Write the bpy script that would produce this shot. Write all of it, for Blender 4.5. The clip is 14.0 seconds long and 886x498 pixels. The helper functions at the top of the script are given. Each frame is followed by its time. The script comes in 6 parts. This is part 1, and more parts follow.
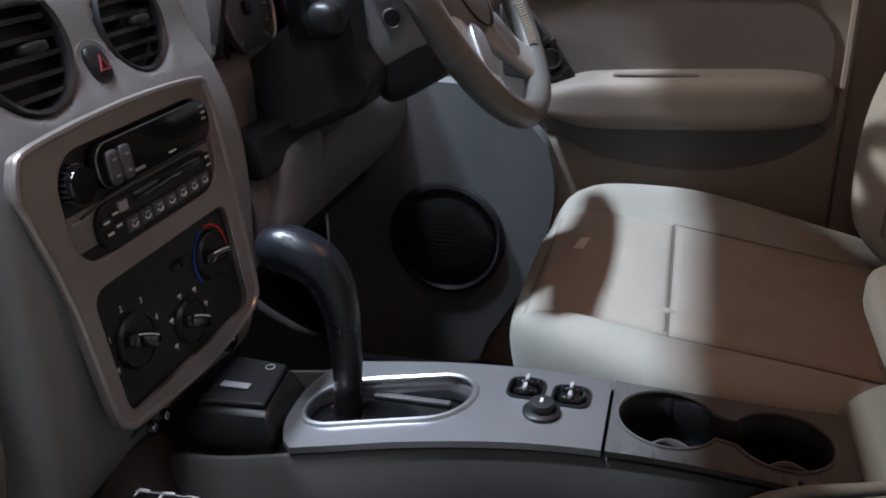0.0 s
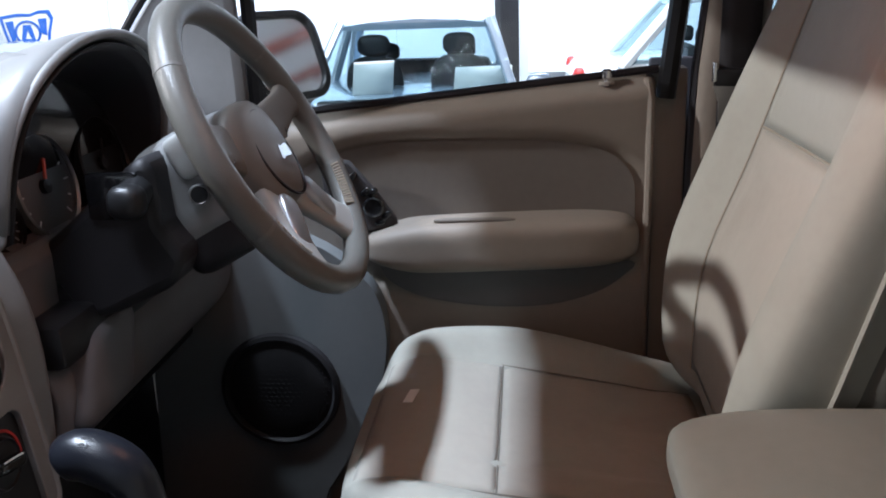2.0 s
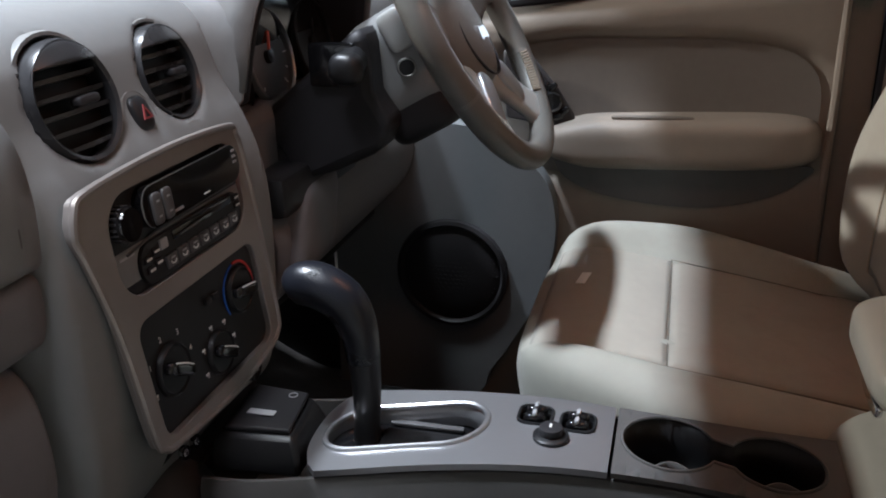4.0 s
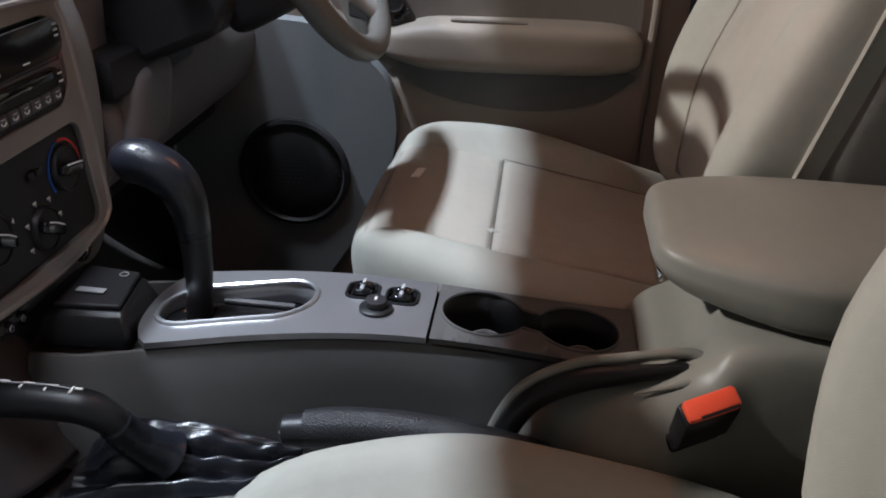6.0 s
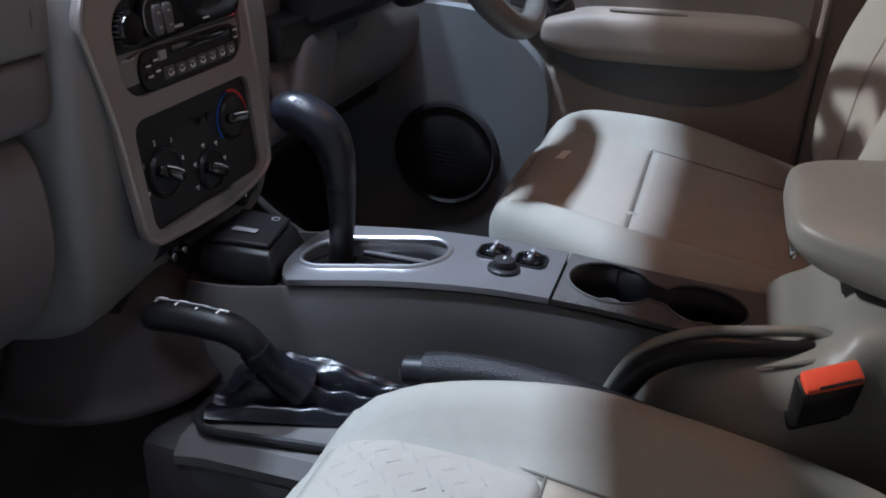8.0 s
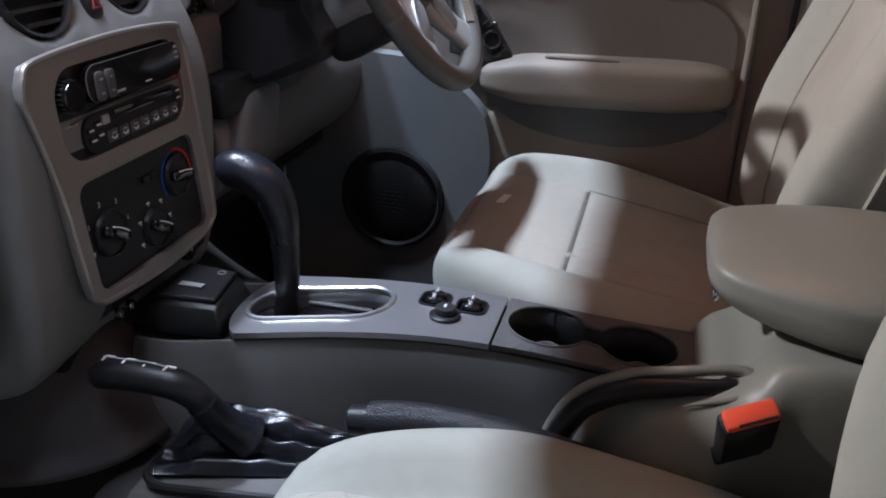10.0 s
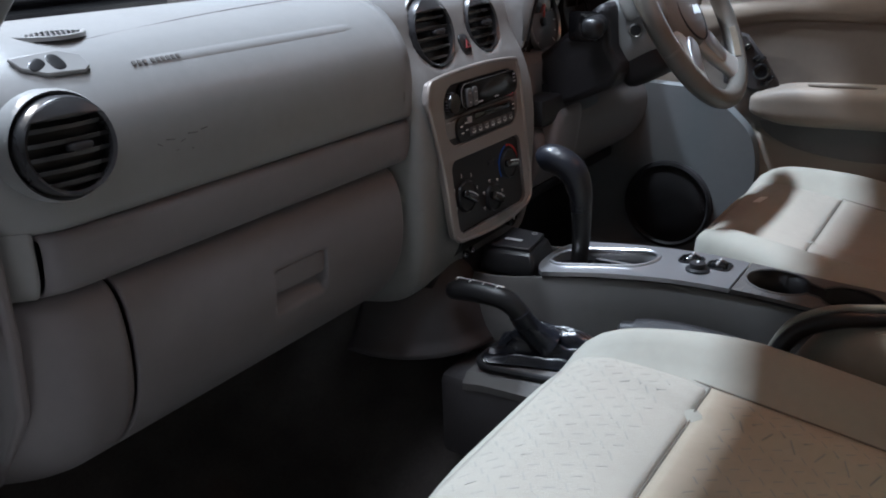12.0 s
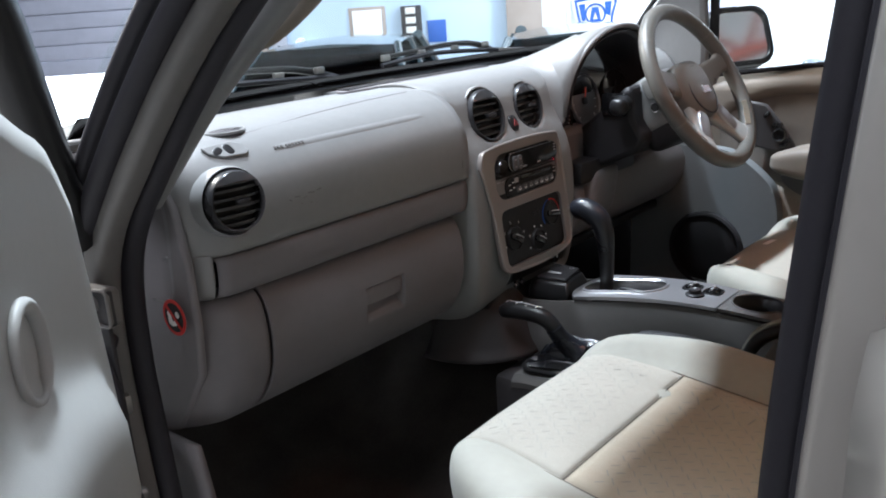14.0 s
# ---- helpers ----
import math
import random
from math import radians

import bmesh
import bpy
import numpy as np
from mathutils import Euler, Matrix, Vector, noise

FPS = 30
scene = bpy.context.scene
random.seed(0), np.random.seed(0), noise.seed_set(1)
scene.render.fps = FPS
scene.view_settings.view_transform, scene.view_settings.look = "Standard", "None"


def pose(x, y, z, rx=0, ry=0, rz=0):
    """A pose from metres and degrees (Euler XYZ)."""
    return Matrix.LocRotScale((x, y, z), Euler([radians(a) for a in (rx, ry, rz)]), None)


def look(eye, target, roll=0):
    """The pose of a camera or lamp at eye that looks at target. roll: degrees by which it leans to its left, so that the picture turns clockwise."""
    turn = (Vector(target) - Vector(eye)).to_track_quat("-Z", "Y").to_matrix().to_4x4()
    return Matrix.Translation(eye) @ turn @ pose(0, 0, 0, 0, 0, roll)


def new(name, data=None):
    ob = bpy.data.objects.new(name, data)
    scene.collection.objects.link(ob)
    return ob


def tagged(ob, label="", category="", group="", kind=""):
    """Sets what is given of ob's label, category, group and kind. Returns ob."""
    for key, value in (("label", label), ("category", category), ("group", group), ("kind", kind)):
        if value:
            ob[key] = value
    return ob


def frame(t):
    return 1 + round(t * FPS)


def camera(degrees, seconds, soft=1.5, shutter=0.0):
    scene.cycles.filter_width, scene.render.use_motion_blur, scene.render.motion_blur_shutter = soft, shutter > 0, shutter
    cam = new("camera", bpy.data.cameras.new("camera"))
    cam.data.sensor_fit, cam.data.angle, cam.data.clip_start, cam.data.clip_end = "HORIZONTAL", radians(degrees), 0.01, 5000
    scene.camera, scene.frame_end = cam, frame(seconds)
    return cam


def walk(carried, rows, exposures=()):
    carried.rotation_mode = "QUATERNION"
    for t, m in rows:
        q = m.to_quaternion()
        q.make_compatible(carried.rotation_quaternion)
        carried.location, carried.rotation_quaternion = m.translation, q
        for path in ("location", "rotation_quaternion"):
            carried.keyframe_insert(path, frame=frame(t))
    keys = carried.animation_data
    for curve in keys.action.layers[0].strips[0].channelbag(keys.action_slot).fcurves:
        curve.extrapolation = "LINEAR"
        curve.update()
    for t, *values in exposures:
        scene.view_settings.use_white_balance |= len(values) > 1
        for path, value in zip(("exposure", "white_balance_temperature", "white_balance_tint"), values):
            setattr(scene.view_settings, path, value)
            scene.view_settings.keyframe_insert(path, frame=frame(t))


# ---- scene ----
cam = camera(54.0, 14.0, soft=1.9)
PATH = [
    (0, (-0.544, -0.224, 1.219), (0.340, 0.028, 0.825), -1.8),
    (0.5, (-0.540, -0.245, 1.222), (0.357, -0.087, 0.810), -1.4),
    (1, (-0.538, -0.279, 1.229), (0.380, -0.209, 0.840), -1.6),
    (1.5, (-0.525, -0.275, 1.251), (0.416, -0.241, 0.915), -1.7),
    (2, (-0.515, -0.259, 1.276), (0.439, -0.164, 0.989), -2.0),
    (2.5, (-0.509, -0.222, 1.281), (0.441, -0.055, 1.018), -1.8),
    (3, (-0.516, -0.196, 1.280), (0.418, 0.037, 1.008), -1.4),
    (3.5, (-0.552, -0.205, 1.269), (0.365, 0.055, 0.967), -1.6),
    (4, (-0.593, -0.219, 1.240), (0.307, 0.029, 0.882), -1.6),
    (4.2, (-0.603, -0.224, 1.221), (0.289, 0.020, 0.840), -1.6),
    (6.3, (-0.637, -0.257, 1.219), (0.272, -0.207, 0.806), 4.1),
    (6.5, (-0.634, -0.234, 1.212), (0.285, -0.196, 0.819), 4.5),
    (7, (-0.652, -0.263, 1.195), (0.258, -0.051, 0.840), 2.3),
    (7.5, (-0.680, -0.282, 1.187), (0.198, 0.011, 0.810), 1.9),
    (8, (-0.674, -0.290, 1.186), (0.191, -0.030, 0.757), 2.5),
    (8.2, (-0.670, -0.290, 1.187), (0.192, -0.046, 0.743), 2.5),
    (10.3, (-0.699, -0.318, 1.216), (0.197, -0.096, 0.831), 1.8),
    (10.5, (-0.725, -0.328, 1.214), (0.163, -0.063, 0.837), 0.9),
    (11, (-0.816, -0.346, 1.218), (0.047, 0.001, 0.851), -0.1),
    (11.5, (-0.927, -0.369, 1.228), (-0.088, 0.042, 0.873), -0.2),
    (12, (-1.017, -0.437, 1.250), (-0.234, 0.079, 0.902), -1.7),
    (12.5, (-1.078, -0.542, 1.261), (-0.366, 0.079, 0.932), -3.2),
    (13, (-1.161, -0.626, 1.295), (-0.472, 0.020, 0.968), -3.4),
    (13.5, (-1.259, -0.678, 1.322), (-0.547, -0.061, 0.987), -3.4),
    (14, (-1.256, -0.711, 1.326), (-0.529, -0.084, 1.046), -4.0),
]
EXPOSURES = [(0, -0.2, 5800, 16), (1.5, -0.15, 5700, 15), (3, 0.0, 5900, 15), (4, -0.15, 6100, 15), (6.5, -0.12, 5800, 16), (7.5, -0.15, 5500, 17), (8.2, -0.15, 5500, 16), (11, -0.1, 5700, 18), (12.5, 0.0, 5900, 12), (13, 0.1, 6000, 13), (14, 0.25, 6000, 13)]
walk(cam, [(t, look(eye, target, roll)) for t, eye, target, roll in PATH], exposures=EXPOSURES)

# ---- light: white hall, high lamps ahead of the car, added fill lamps, daylight door ----
world = bpy.data.worlds.new("hall_light")
scene.world = world
world.use_nodes = True
world.node_tree.nodes["Background"].inputs["Color"].default_value = (1.0, 0.70, 0.62, 1)
world.node_tree.nodes["Background"].inputs["Strength"].default_value = 0.026


def lamp(name, eye, target, size, power, colour=(1, 1, 1), size_y=None):
    data = bpy.data.lights.new(name, "AREA")
    data.shape, data.size, data.size_y = "RECTANGLE", size, size_y or size
    data.energy, data.color = power, colour
    ob = new(name, data)
    ob.matrix_world = look(eye, target)
    return ob


lamp("hall_lamp_front", (0.15, 1.80, 5.3), (0.3, 0, 0.9), 0.28, 470, (0.86, 0.95, 1.0))
lamp("hall_lamp_second", (-0.35, 7.6, 5.5), (0.3, -0.2, 1.0), 0.22, 820, (1.0, 0.94, 0.82))
# Unseen fill lamp added to brighten the upper centre stack.
lamp("overhead_fill_lamp", (-0.4, 0.75, 5.3), (-0.2, 0.3, 1.0), 0.5, 130, (0.90, 0.98, 0.97))
lamp("hall_lamp_left", (-1.95, -0.1, 5.0), (-0.5, -0.2, 0.9), 1.6, 150, (0.97, 0.97, 1.0))
# Unseen fill lamp added to brighten the open door trim.
lamp("rear_fill_lamp", (-1.6, -5.0, 4.8), (-1.0, 0, 0.9), 1.2, 25, (1.0, 0.86, 0.76), 0.6)
# Unseen fill lamps added close to the walls to whiten them.
lamp("wall_fill_lamp", (6.6, 3.2, 4.4), (9.0, 5.6, 1.2), 3.0, 150, (0.90, 0.96, 1.0), 0.5)
lamp("wall_fill_lamp", (8.2, -0.6, 4.4), (10.4, 0.6, 1.0), 3.0, 900, (0.90, 0.96, 1.0), 0.5)
lamp("wall_fill_lamp", (3.6, 6.4, 4.4), (5.6, 9.2, 1.2), 3.0, 110, (0.90, 0.96, 1.0), 0.5)

# Warm fill lamp added to brown the shaded seats; no such source is known.
lamp("warm_fill_lamp", (0.12, -0.30, 1.492), (0.16, -0.30, 0.5), 0.10, 0.60, (1.0, 0.36, 0.16), 0.05)


# ---- materials ----
def material(name, colour, rough=0.6, metal=0.0, grain=0.0, grain_size=400.0, vary=0.08, vary_size=6.0, kind="noise", sheen=0.0, coat=0.0, stain=0.0, piece=0.0):
    m = bpy.data.materials.new(name)
    m.use_nodes = True
    n, l = m.node_tree.nodes, m.node_tree.links
    b = n["Principled BSDF"]
    b.inputs["Roughness"].default_value, b.inputs["Metallic"].default_value = rough, metal
    b.inputs["Specular IOR Level"].default_value = 0.32 if rough > 0.3 and not metal else 0.5
    b.inputs["Coat Weight"].default_value, b.inputs["Sheen Weight"].default_value = coat, sheen
    place = n.new("ShaderNodeTexCoord")
    large = n.new("ShaderNodeTexNoise")
    large.inputs["Scale"].default_value, large.inputs["Detail"].default_value = vary_size, 5
    l.new(place.outputs["Object"], large.inputs["Vector"])
    small = n.new("ShaderNodeTexNoise")
    small.inputs["Scale"].default_value, small.inputs["Detail"].default_value = vary_size * 14, 3
    l.new(place.outputs["Object"], small.inputs["Vector"])
    both = n.new("ShaderNodeMath")
    both.operation = "MULTIPLY_ADD"
    l.new(small.outputs["Fac"], both.inputs[0])
    both.inputs[1].default_value = 0.4
    l.new(large.outputs["Fac"], both.inputs[2])
    ramp = n.new("ShaderNodeMapRange")
    ramp.inputs["From Min"].default_value, ramp.inputs["From Max"].default_value = 0.45, 0.95
    ramp.inputs["To Min"].default_value, ramp.inputs["To Max"].default_value = 1 - vary, 1 + vary
    l.new(both.outputs[0], ramp.inputs["Value"])
    tint = n.new("ShaderNodeMix")
    tint.data_type, tint.blend_type = "RGBA", "MULTIPLY"
    tint.inputs["Factor"].default_value = 1
    tint.inputs["A"].default_value = (*colour, 1)
    l.new(ramp.outputs["Result"], tint.inputs["B"])
    out = tint.outputs["Result"]
    if stain:
        patch = n.new("ShaderNodeTexNoise")
        patch.inputs["Scale"].default_value, patch.inputs["Detail"].default_value, patch.inputs["Distortion"].default_value = 9, 6, 0.6
        l.new(place.outputs["Object"], patch.inputs["Vector"])
        edge = n.new("ShaderNodeMapRange")
        edge.inputs["From Min"].default_value, edge.inputs["From Max"].default_value = 0.55, 0.75
        edge.inputs["To Max"].default_value = stain
        l.new(patch.outputs["Fac"], edge.inputs["Value"])
        dirt = n.new("ShaderNodeMix")
        dirt.data_type = "RGBA"
        l.new(edge.outputs["Result"], dirt.inputs["Factor"])
        l.new(out, dirt.inputs["A"])
        dirt.inputs["B"].default_value = (colour[0] * 0.55, colour[1] * 0.48, colour[2] * 0.4, 1)
        out = dirt.outputs["Result"]
    l.new(out, b.inputs["Base Color"])
    gloss = n.new("ShaderNodeMapRange")
    gloss.inputs["To Min"].default_value, gloss.inputs["To Max"].default_value = max(0.02, rough - 0.08), min(1, rough + 0.08)
    l.new(large.outputs["Fac"], gloss.inputs["Value"])
    l.new(gloss.outputs["Result"], b.inputs["Roughness"])
    if grain:
        bump = n.new("ShaderNodeBump")
        bump.inputs["Strength"].default_value, bump.inputs["Distance"].default_value = grain, 0.001
        if kind == "leather":
            t = n.new("ShaderNodeTexVoronoi")
            t.inputs["Scale"].default_value = grain_size
            l.new(place.outputs["Object"], t.inputs["Vector"])
            l.new(t.outputs["Distance"], bump.inputs["Height"])
        elif kind == "weave":
            t = n.new("ShaderNodeTexBrick")
            t.inputs["Scale"].default_value = grain_size
            t.offset, t.squash = 0.5, 1.0
            t.inputs["Brick Width"].default_value, t.inputs["Row Height"].default_value = 1.1, 0.45
            t.inputs["Mortar Size"].default_value, t.inputs["Mortar Smooth"].default_value = 0.12, 0.6
            l.new(place.outputs["Object"], t.inputs["Vector"])
            l.new(t.outputs["Fac"], bump.inputs["Height"])
        else:
            t = n.new("ShaderNodeTexNoise")
            t.inputs["Scale"].default_value, t.inputs["Detail"].default_value = grain_size, 4
            l.new(place.outputs["Object"], t.inputs["Vector"])
            l.new(t.outputs["Fac"], bump.inputs["Height"])
        l.new(bump.outputs["Normal"], b.inputs["Normal"])
    return m


def clear_glass(name, colour=(1, 1, 1), rough=0.0, gloss=0.035):
    m = bpy.data.materials.new(name)
    m.use_nodes = True
    n, l = m.node_tree.nodes, m.node_tree.links
    n.remove(n["Principled BSDF"])
    a, g, mix = n.new("ShaderNodeBsdfTransparent"), n.new("ShaderNodeBsdfGlossy"), n.new("ShaderNodeMixShader")
    a.inputs["Color"].default_value = (*colour, 1)
    g.inputs["Roughness"].default_value, mix.inputs[0].default_value = rough, gloss
    l.new(a.outputs[0], mix.inputs[1])
    l.new(g.outputs[0], mix.inputs[2])
    l.new(mix.outputs[0], n["Material Output"].inputs["Surface"])
    return m


def glowing(name, colour, strength):
    m = bpy.data.materials.new(name)
    m.use_nodes = True
    b = m.node_tree.nodes["Principled BSDF"]
    b.inputs["Base Color"].default_value = (*colour, 1)
    b.inputs["Emission Color"].default_value = (*colour, 1)
    b.inputs["Emission Strength"].default_value = strength
    return m


TAUPE = material("taupe_vinyl", (0.205, 0.206, 0.204), 0.40, grain=0.11, grain_size=1000, kind="leather", vary=0.07)
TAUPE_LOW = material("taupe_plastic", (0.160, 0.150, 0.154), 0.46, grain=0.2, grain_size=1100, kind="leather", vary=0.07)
BEIGE = material("beige_trim", (0.228, 0.197, 0.164), 0.55, grain=0.2, grain_size=1000, kind="leather", vary=0.06)
BEIGE_DARK = material("taupe_cloth", (0.165, 0.148, 0.130), 0.9, grain=0.5, grain_size=1500, vary=0.08)
VINYL = material("cream_seat_cloth", (0.350, 0.342, 0.292), 0.75, grain=0.35, grain_size=1300, vary=0.07, sheen=0.1, stain=0.12)
WEAVE = material("pale_woven_cloth", (0.385, 0.36, 0.305), 0.85, grain=0.7, grain_size=900, vary=0.07, sheen=0.15, stain=0.15)
CLOTH = material("beige_woven_cloth", (0.385, 0.357, 0.302), 0.88, grain=0.6, grain_size=1500, vary=0.08, sheen=0.15, stain=0.18)
STITCH = material("seam_thread", (0.31, 0.275, 0.22), 0.8)
SEAM = material("sunken_seam", (0.17, 0.155, 0.13), 0.9)
CREAM = material("cream_woven_cloth", (0.455, 0.395, 0.300), 0.88, grain=0.6, grain_size=1500, vary=0.08, sheen=0.15, stain=0.15)
DASH = material("woven_thread", (0.352, 0.343, 0.303), 0.85)
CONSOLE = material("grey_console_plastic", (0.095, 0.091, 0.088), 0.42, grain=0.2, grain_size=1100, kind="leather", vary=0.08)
LIDMAT = material("greige_armrest_vinyl", (0.215, 0.210, 0.180), 0.38, grain=0.12, grain_size=1000, kind="leather", vary=0.08)
# Dark switch-panel trim; on the tunnel parts it puts shade into the colour.
DARKTRIM = material("dark_trim_shaded_tunnel", (0.045, 0.042, 0.043), 0.5, grain=0.2, grain_size=1000, kind="leather", vary=0.1)
BLACK = material("black_plastic", (0.013, 0.013, 0.014), 0.36, grain=0.15, grain_size=900, vary=0.2)
CHARCOAL = material("charcoal_plastic", (0.021, 0.020, 0.022), 0.5, grain=0.2, grain_size=900, kind="leather", vary=0.12)
GLOSSBLACK = material("gloss_black", (0.008, 0.008, 0.009), 0.12, vary=0.1, coat=0.5)
LEATHER = material("black_leather", (0.009, 0.010, 0.014), 0.28, grain=0.12, grain_size=900, kind="leather", vary=0.2)
KNURL = material("knurled_rubber", (0.02, 0.02, 0.022), 0.42, grain=0.5, grain_size=760, kind="leather", vary=0.1)
VENT = material("satin_black_plastic", (0.030, 0.030, 0.032), 0.27, grain=0.1, grain_size=900, vary=0.15)
RUBBER = material("rubber_seal", (0.022, 0.021, 0.026), 0.62, grain=0.2, grain_size=300, vary=0.15)
CARPET = material("dark_carpet", (0.058, 0.052, 0.048), 0.97, grain=1.0, grain_size=700, vary=0.3, vary_size=14)
SILVER = material("satin_silver_paint", (0.50, 0.500, 0.515), 0.34, metal=0.85, grain=0.05, grain_size=1800, vary=0.04)
BEZEL = material("warm_silver_paint", (0.31, 0.275, 0.255), 0.36, metal=0.55, grain=0.05, grain_size=1800, vary=0.05)
CHROME = material("chrome", (0.75, 0.75, 0.77), 0.12, metal=1.0, vary=0.02)
# Seat cloth with the shade of the backrest sides put into its colour.
SEATBACK = material("shaded_seat_cloth", (0.150, 0.150, 0.132), 0.9, grain=0.5, grain_size=1500, vary=0.08)
KEYGREY = material("grey_button_plastic", (0.085, 0.083, 0.085), 0.4, grain=0.1, grain_size=900)
TRUSS = material("red_oxide_steel", (0.28, 0.075, 0.055), 0.6, vary=0.15, vary_size=2)
STEEL = material("dull_steel", (0.35, 0.34, 0.33), 0.4, metal=0.9, vary=0.15)
WHEELHIDE = material("taupe_wheel_leather", (0.136, 0.132, 0.120), 0.33, grain=0.25, grain_size=800, kind="leather", vary=0.08)
HUBMAT = material("taupe_hub_plastic", (0.162, 0.155, 0.145), 0.45, grain=0.15, grain_size=1000, kind="leather", vary=0.05)
PAINT = material("silver_beige_paint", (0.42, 0.40, 0.365), 0.35, metal=0.35, coat=0.4, vary=0.03)
# Body paint darkened to put the open door's shade into the jamb.
PAINT_SHADED = material("shaded_jamb_paint", (0.135, 0.130, 0.124), 0.5, metal=0.2, vary=0.1, stain=0.2)
DOORGREY = material("pale_grey_door_trim", (0.37, 0.375, 0.36), 0.5, grain=0.15, grain_size=900, kind="leather", vary=0.05)
PANELGREY = material("grey_lower_door_plastic", (0.145, 0.155, 0.160), 0.5, grain=0.15, grain_size=900, kind="leather", vary=0.06)
HEADLINER = material("pale_headliner", (0.55, 0.53, 0.50), 0.95, grain=0.4, grain_size=1200, vary=0.05)
RED = material("red_plastic", (0.85, 0.10, 0.045), 0.35, vary=0.05)
HAZARD = material("dull_red_print", (0.20, 0.035, 0.035), 0.5, vary=0.1)
REDPRINT = material("red_print", (0.50, 0.035, 0.03), 0.5, vary=0.1)
WHITEPRINT = material("white_print", (0.72, 0.72, 0.70), 0.5, vary=0.04)
GREYPRINT = material("grey_print", (0.36, 0.36, 0.37), 0.5, vary=0.04)
BLUEPRINT = material("blue_print", (0.02, 0.10, 0.42), 0.5, vary=0.05)
TAGMAT = material("white_tag", (0.88, 0.87, 0.83), 0.8, vary=0.06)
DIALFACE = material("grey_gauge_face", (0.13, 0.128, 0.13), 0.5, vary=0.1)
GLASS = clear_glass("window_glass", (0.97, 0.99, 0.98))
TINT = clear_glass("parked_car_glass", (0.80, 0.86, 0.88), 0.02, 0.0006)
DARKPANE = clear_glass("dark_car_glass", (0.14, 0.19, 0.22), 0.02, 0.03)
MIRROR = material("mirror_glass", (0.9, 0.9, 0.9), 0.02, metal=1.0, vary=0.0)
LED = glowing("red_led", (1.0, 0.03, 0.06), 4)
LENS = glowing("fill_lamp_lens", (1.0, 0.6, 0.35), 0.3)
HALLWALL = material("white_painted_wall", (0.78, 0.82, 0.86), 0.8, grain=0.2, grain_size=60, vary=0.05, vary_size=1.5, stain=0.05)
HALLBLUE = material("pale_blue_painted_wall", (0.48, 0.61, 0.76), 0.7, vary=0.06, vary_size=1.5)
CONCRETE = material("hall_concrete", (0.30, 0.29, 0.28), 0.6, grain=0.4, grain_size=40, vary=0.15, vary_size=2, stain=0.2)
BROWN = material("brown_steel_column", (0.34, 0.29, 0.26), 0.6, vary=0.1)
SHUTTER = material("grey_shutter", (0.40, 0.42, 0.50), 0.6, vary=0.06)
TYRE = material("tyre_rubber", (0.02, 0.02, 0.02), 0.8, grain=0.5, grain_size=60)
CARBLUE = material("pale_blue_car_paint", (0.40, 0.46, 0.55), 0.25, metal=0.4, coat=0.6, vary=0.02)
CARWHITE = material("white_car_paint", (0.75, 0.76, 0.77), 0.25, coat=0.6, vary=0.02)
CARDARK = material("dark_teal_car_paint", (0.05, 0.075, 0.09), 0.2, metal=0.3, coat=0.6, vary=0.02)
DAYLIGHT = glowing("daylight_opening", (0.92, 0.96, 1.0), 5)


# ---- building helpers ----
def thing(name, at, label, category, group="", kind=""):
    ob = new(name)
    ob.empty_display_size = 0.05
    ob.location = at
    return tagged(ob, label, category, group, kind)


def part(name, bm, mat, parent=None, label="", smooth=True, thick=0.0, bevel=0.0):
    bmesh.ops.recalc_face_normals(bm, faces=bm.faces)
    me = bpy.data.meshes.new(name)
    bm.to_mesh(me)
    bm.free()
    me.materials.append(mat)
    if smooth:
        me.shade_smooth()
        me.set_sharp_from_angle(angle=radians(42))
    ob = new(name, me)
    if parent:
        ob.parent = parent
        if not parent.parent and parent.type == "EMPTY":
            ob.matrix_parent_inverse = Matrix.Translation(parent.location).inverted()
    if thick:
        mod = ob.modifiers.new("thick", "SOLIDIFY")
        mod.thickness, mod.offset = thick, 0
    if bevel:
        mod = ob.modifiers.new("bevel", "BEVEL")
        mod.width, mod.segments, mod.limit_method, mod.angle_limit = bevel, 2, "ANGLE", radians(40)
    if label:
        ob["label"] = label
    return ob


def moved(bm, m):
    bmesh.ops.transform(bm, matrix=m, verts=bm.verts)
    return bm


def sup(c, s, p=4.0, n=14, deform=None, m=None):
    """A pillow between a sphere (p 2) and a box (large p), half sizes s."""
    bm = bmesh.new()
    for axis in range(3):
        for sign in (-1, 1):
            grid = []
            for i in range(n + 1):
                row = []
                for j in range(n + 1):
                    a, b = math.tan((2 * i / n - 1) * 0.7854), math.tan((2 * j / n - 1) * 0.7854)
                    v = [a, b, sign] if axis == 2 else [sign, a, b] if axis == 0 else [b, sign, a]
                    k = sum(abs(q) ** p for q in v) ** (1 / p)
                    row.append(bm.verts.new([q / k for q in v]))
                grid.append(row)
            for i in range(n):
                for j in range(n):
                    bm.faces.new((grid[i][j], grid[i + 1][j], grid[i + 1][j + 1], grid[i][j + 1]))
    bmesh.ops.remove_doubles(bm, verts=bm.verts, dist=1e-5)
    for v in bm.verts:
        q = Vector((v.co.x * s[0], v.co.y * s[1], v.co.z * s[2]))
        if deform:
            q = Vector(deform(q, v.co.copy()))
        v.co = q + Vector(c)
    if m:
        moved(bm, m)
    return bm


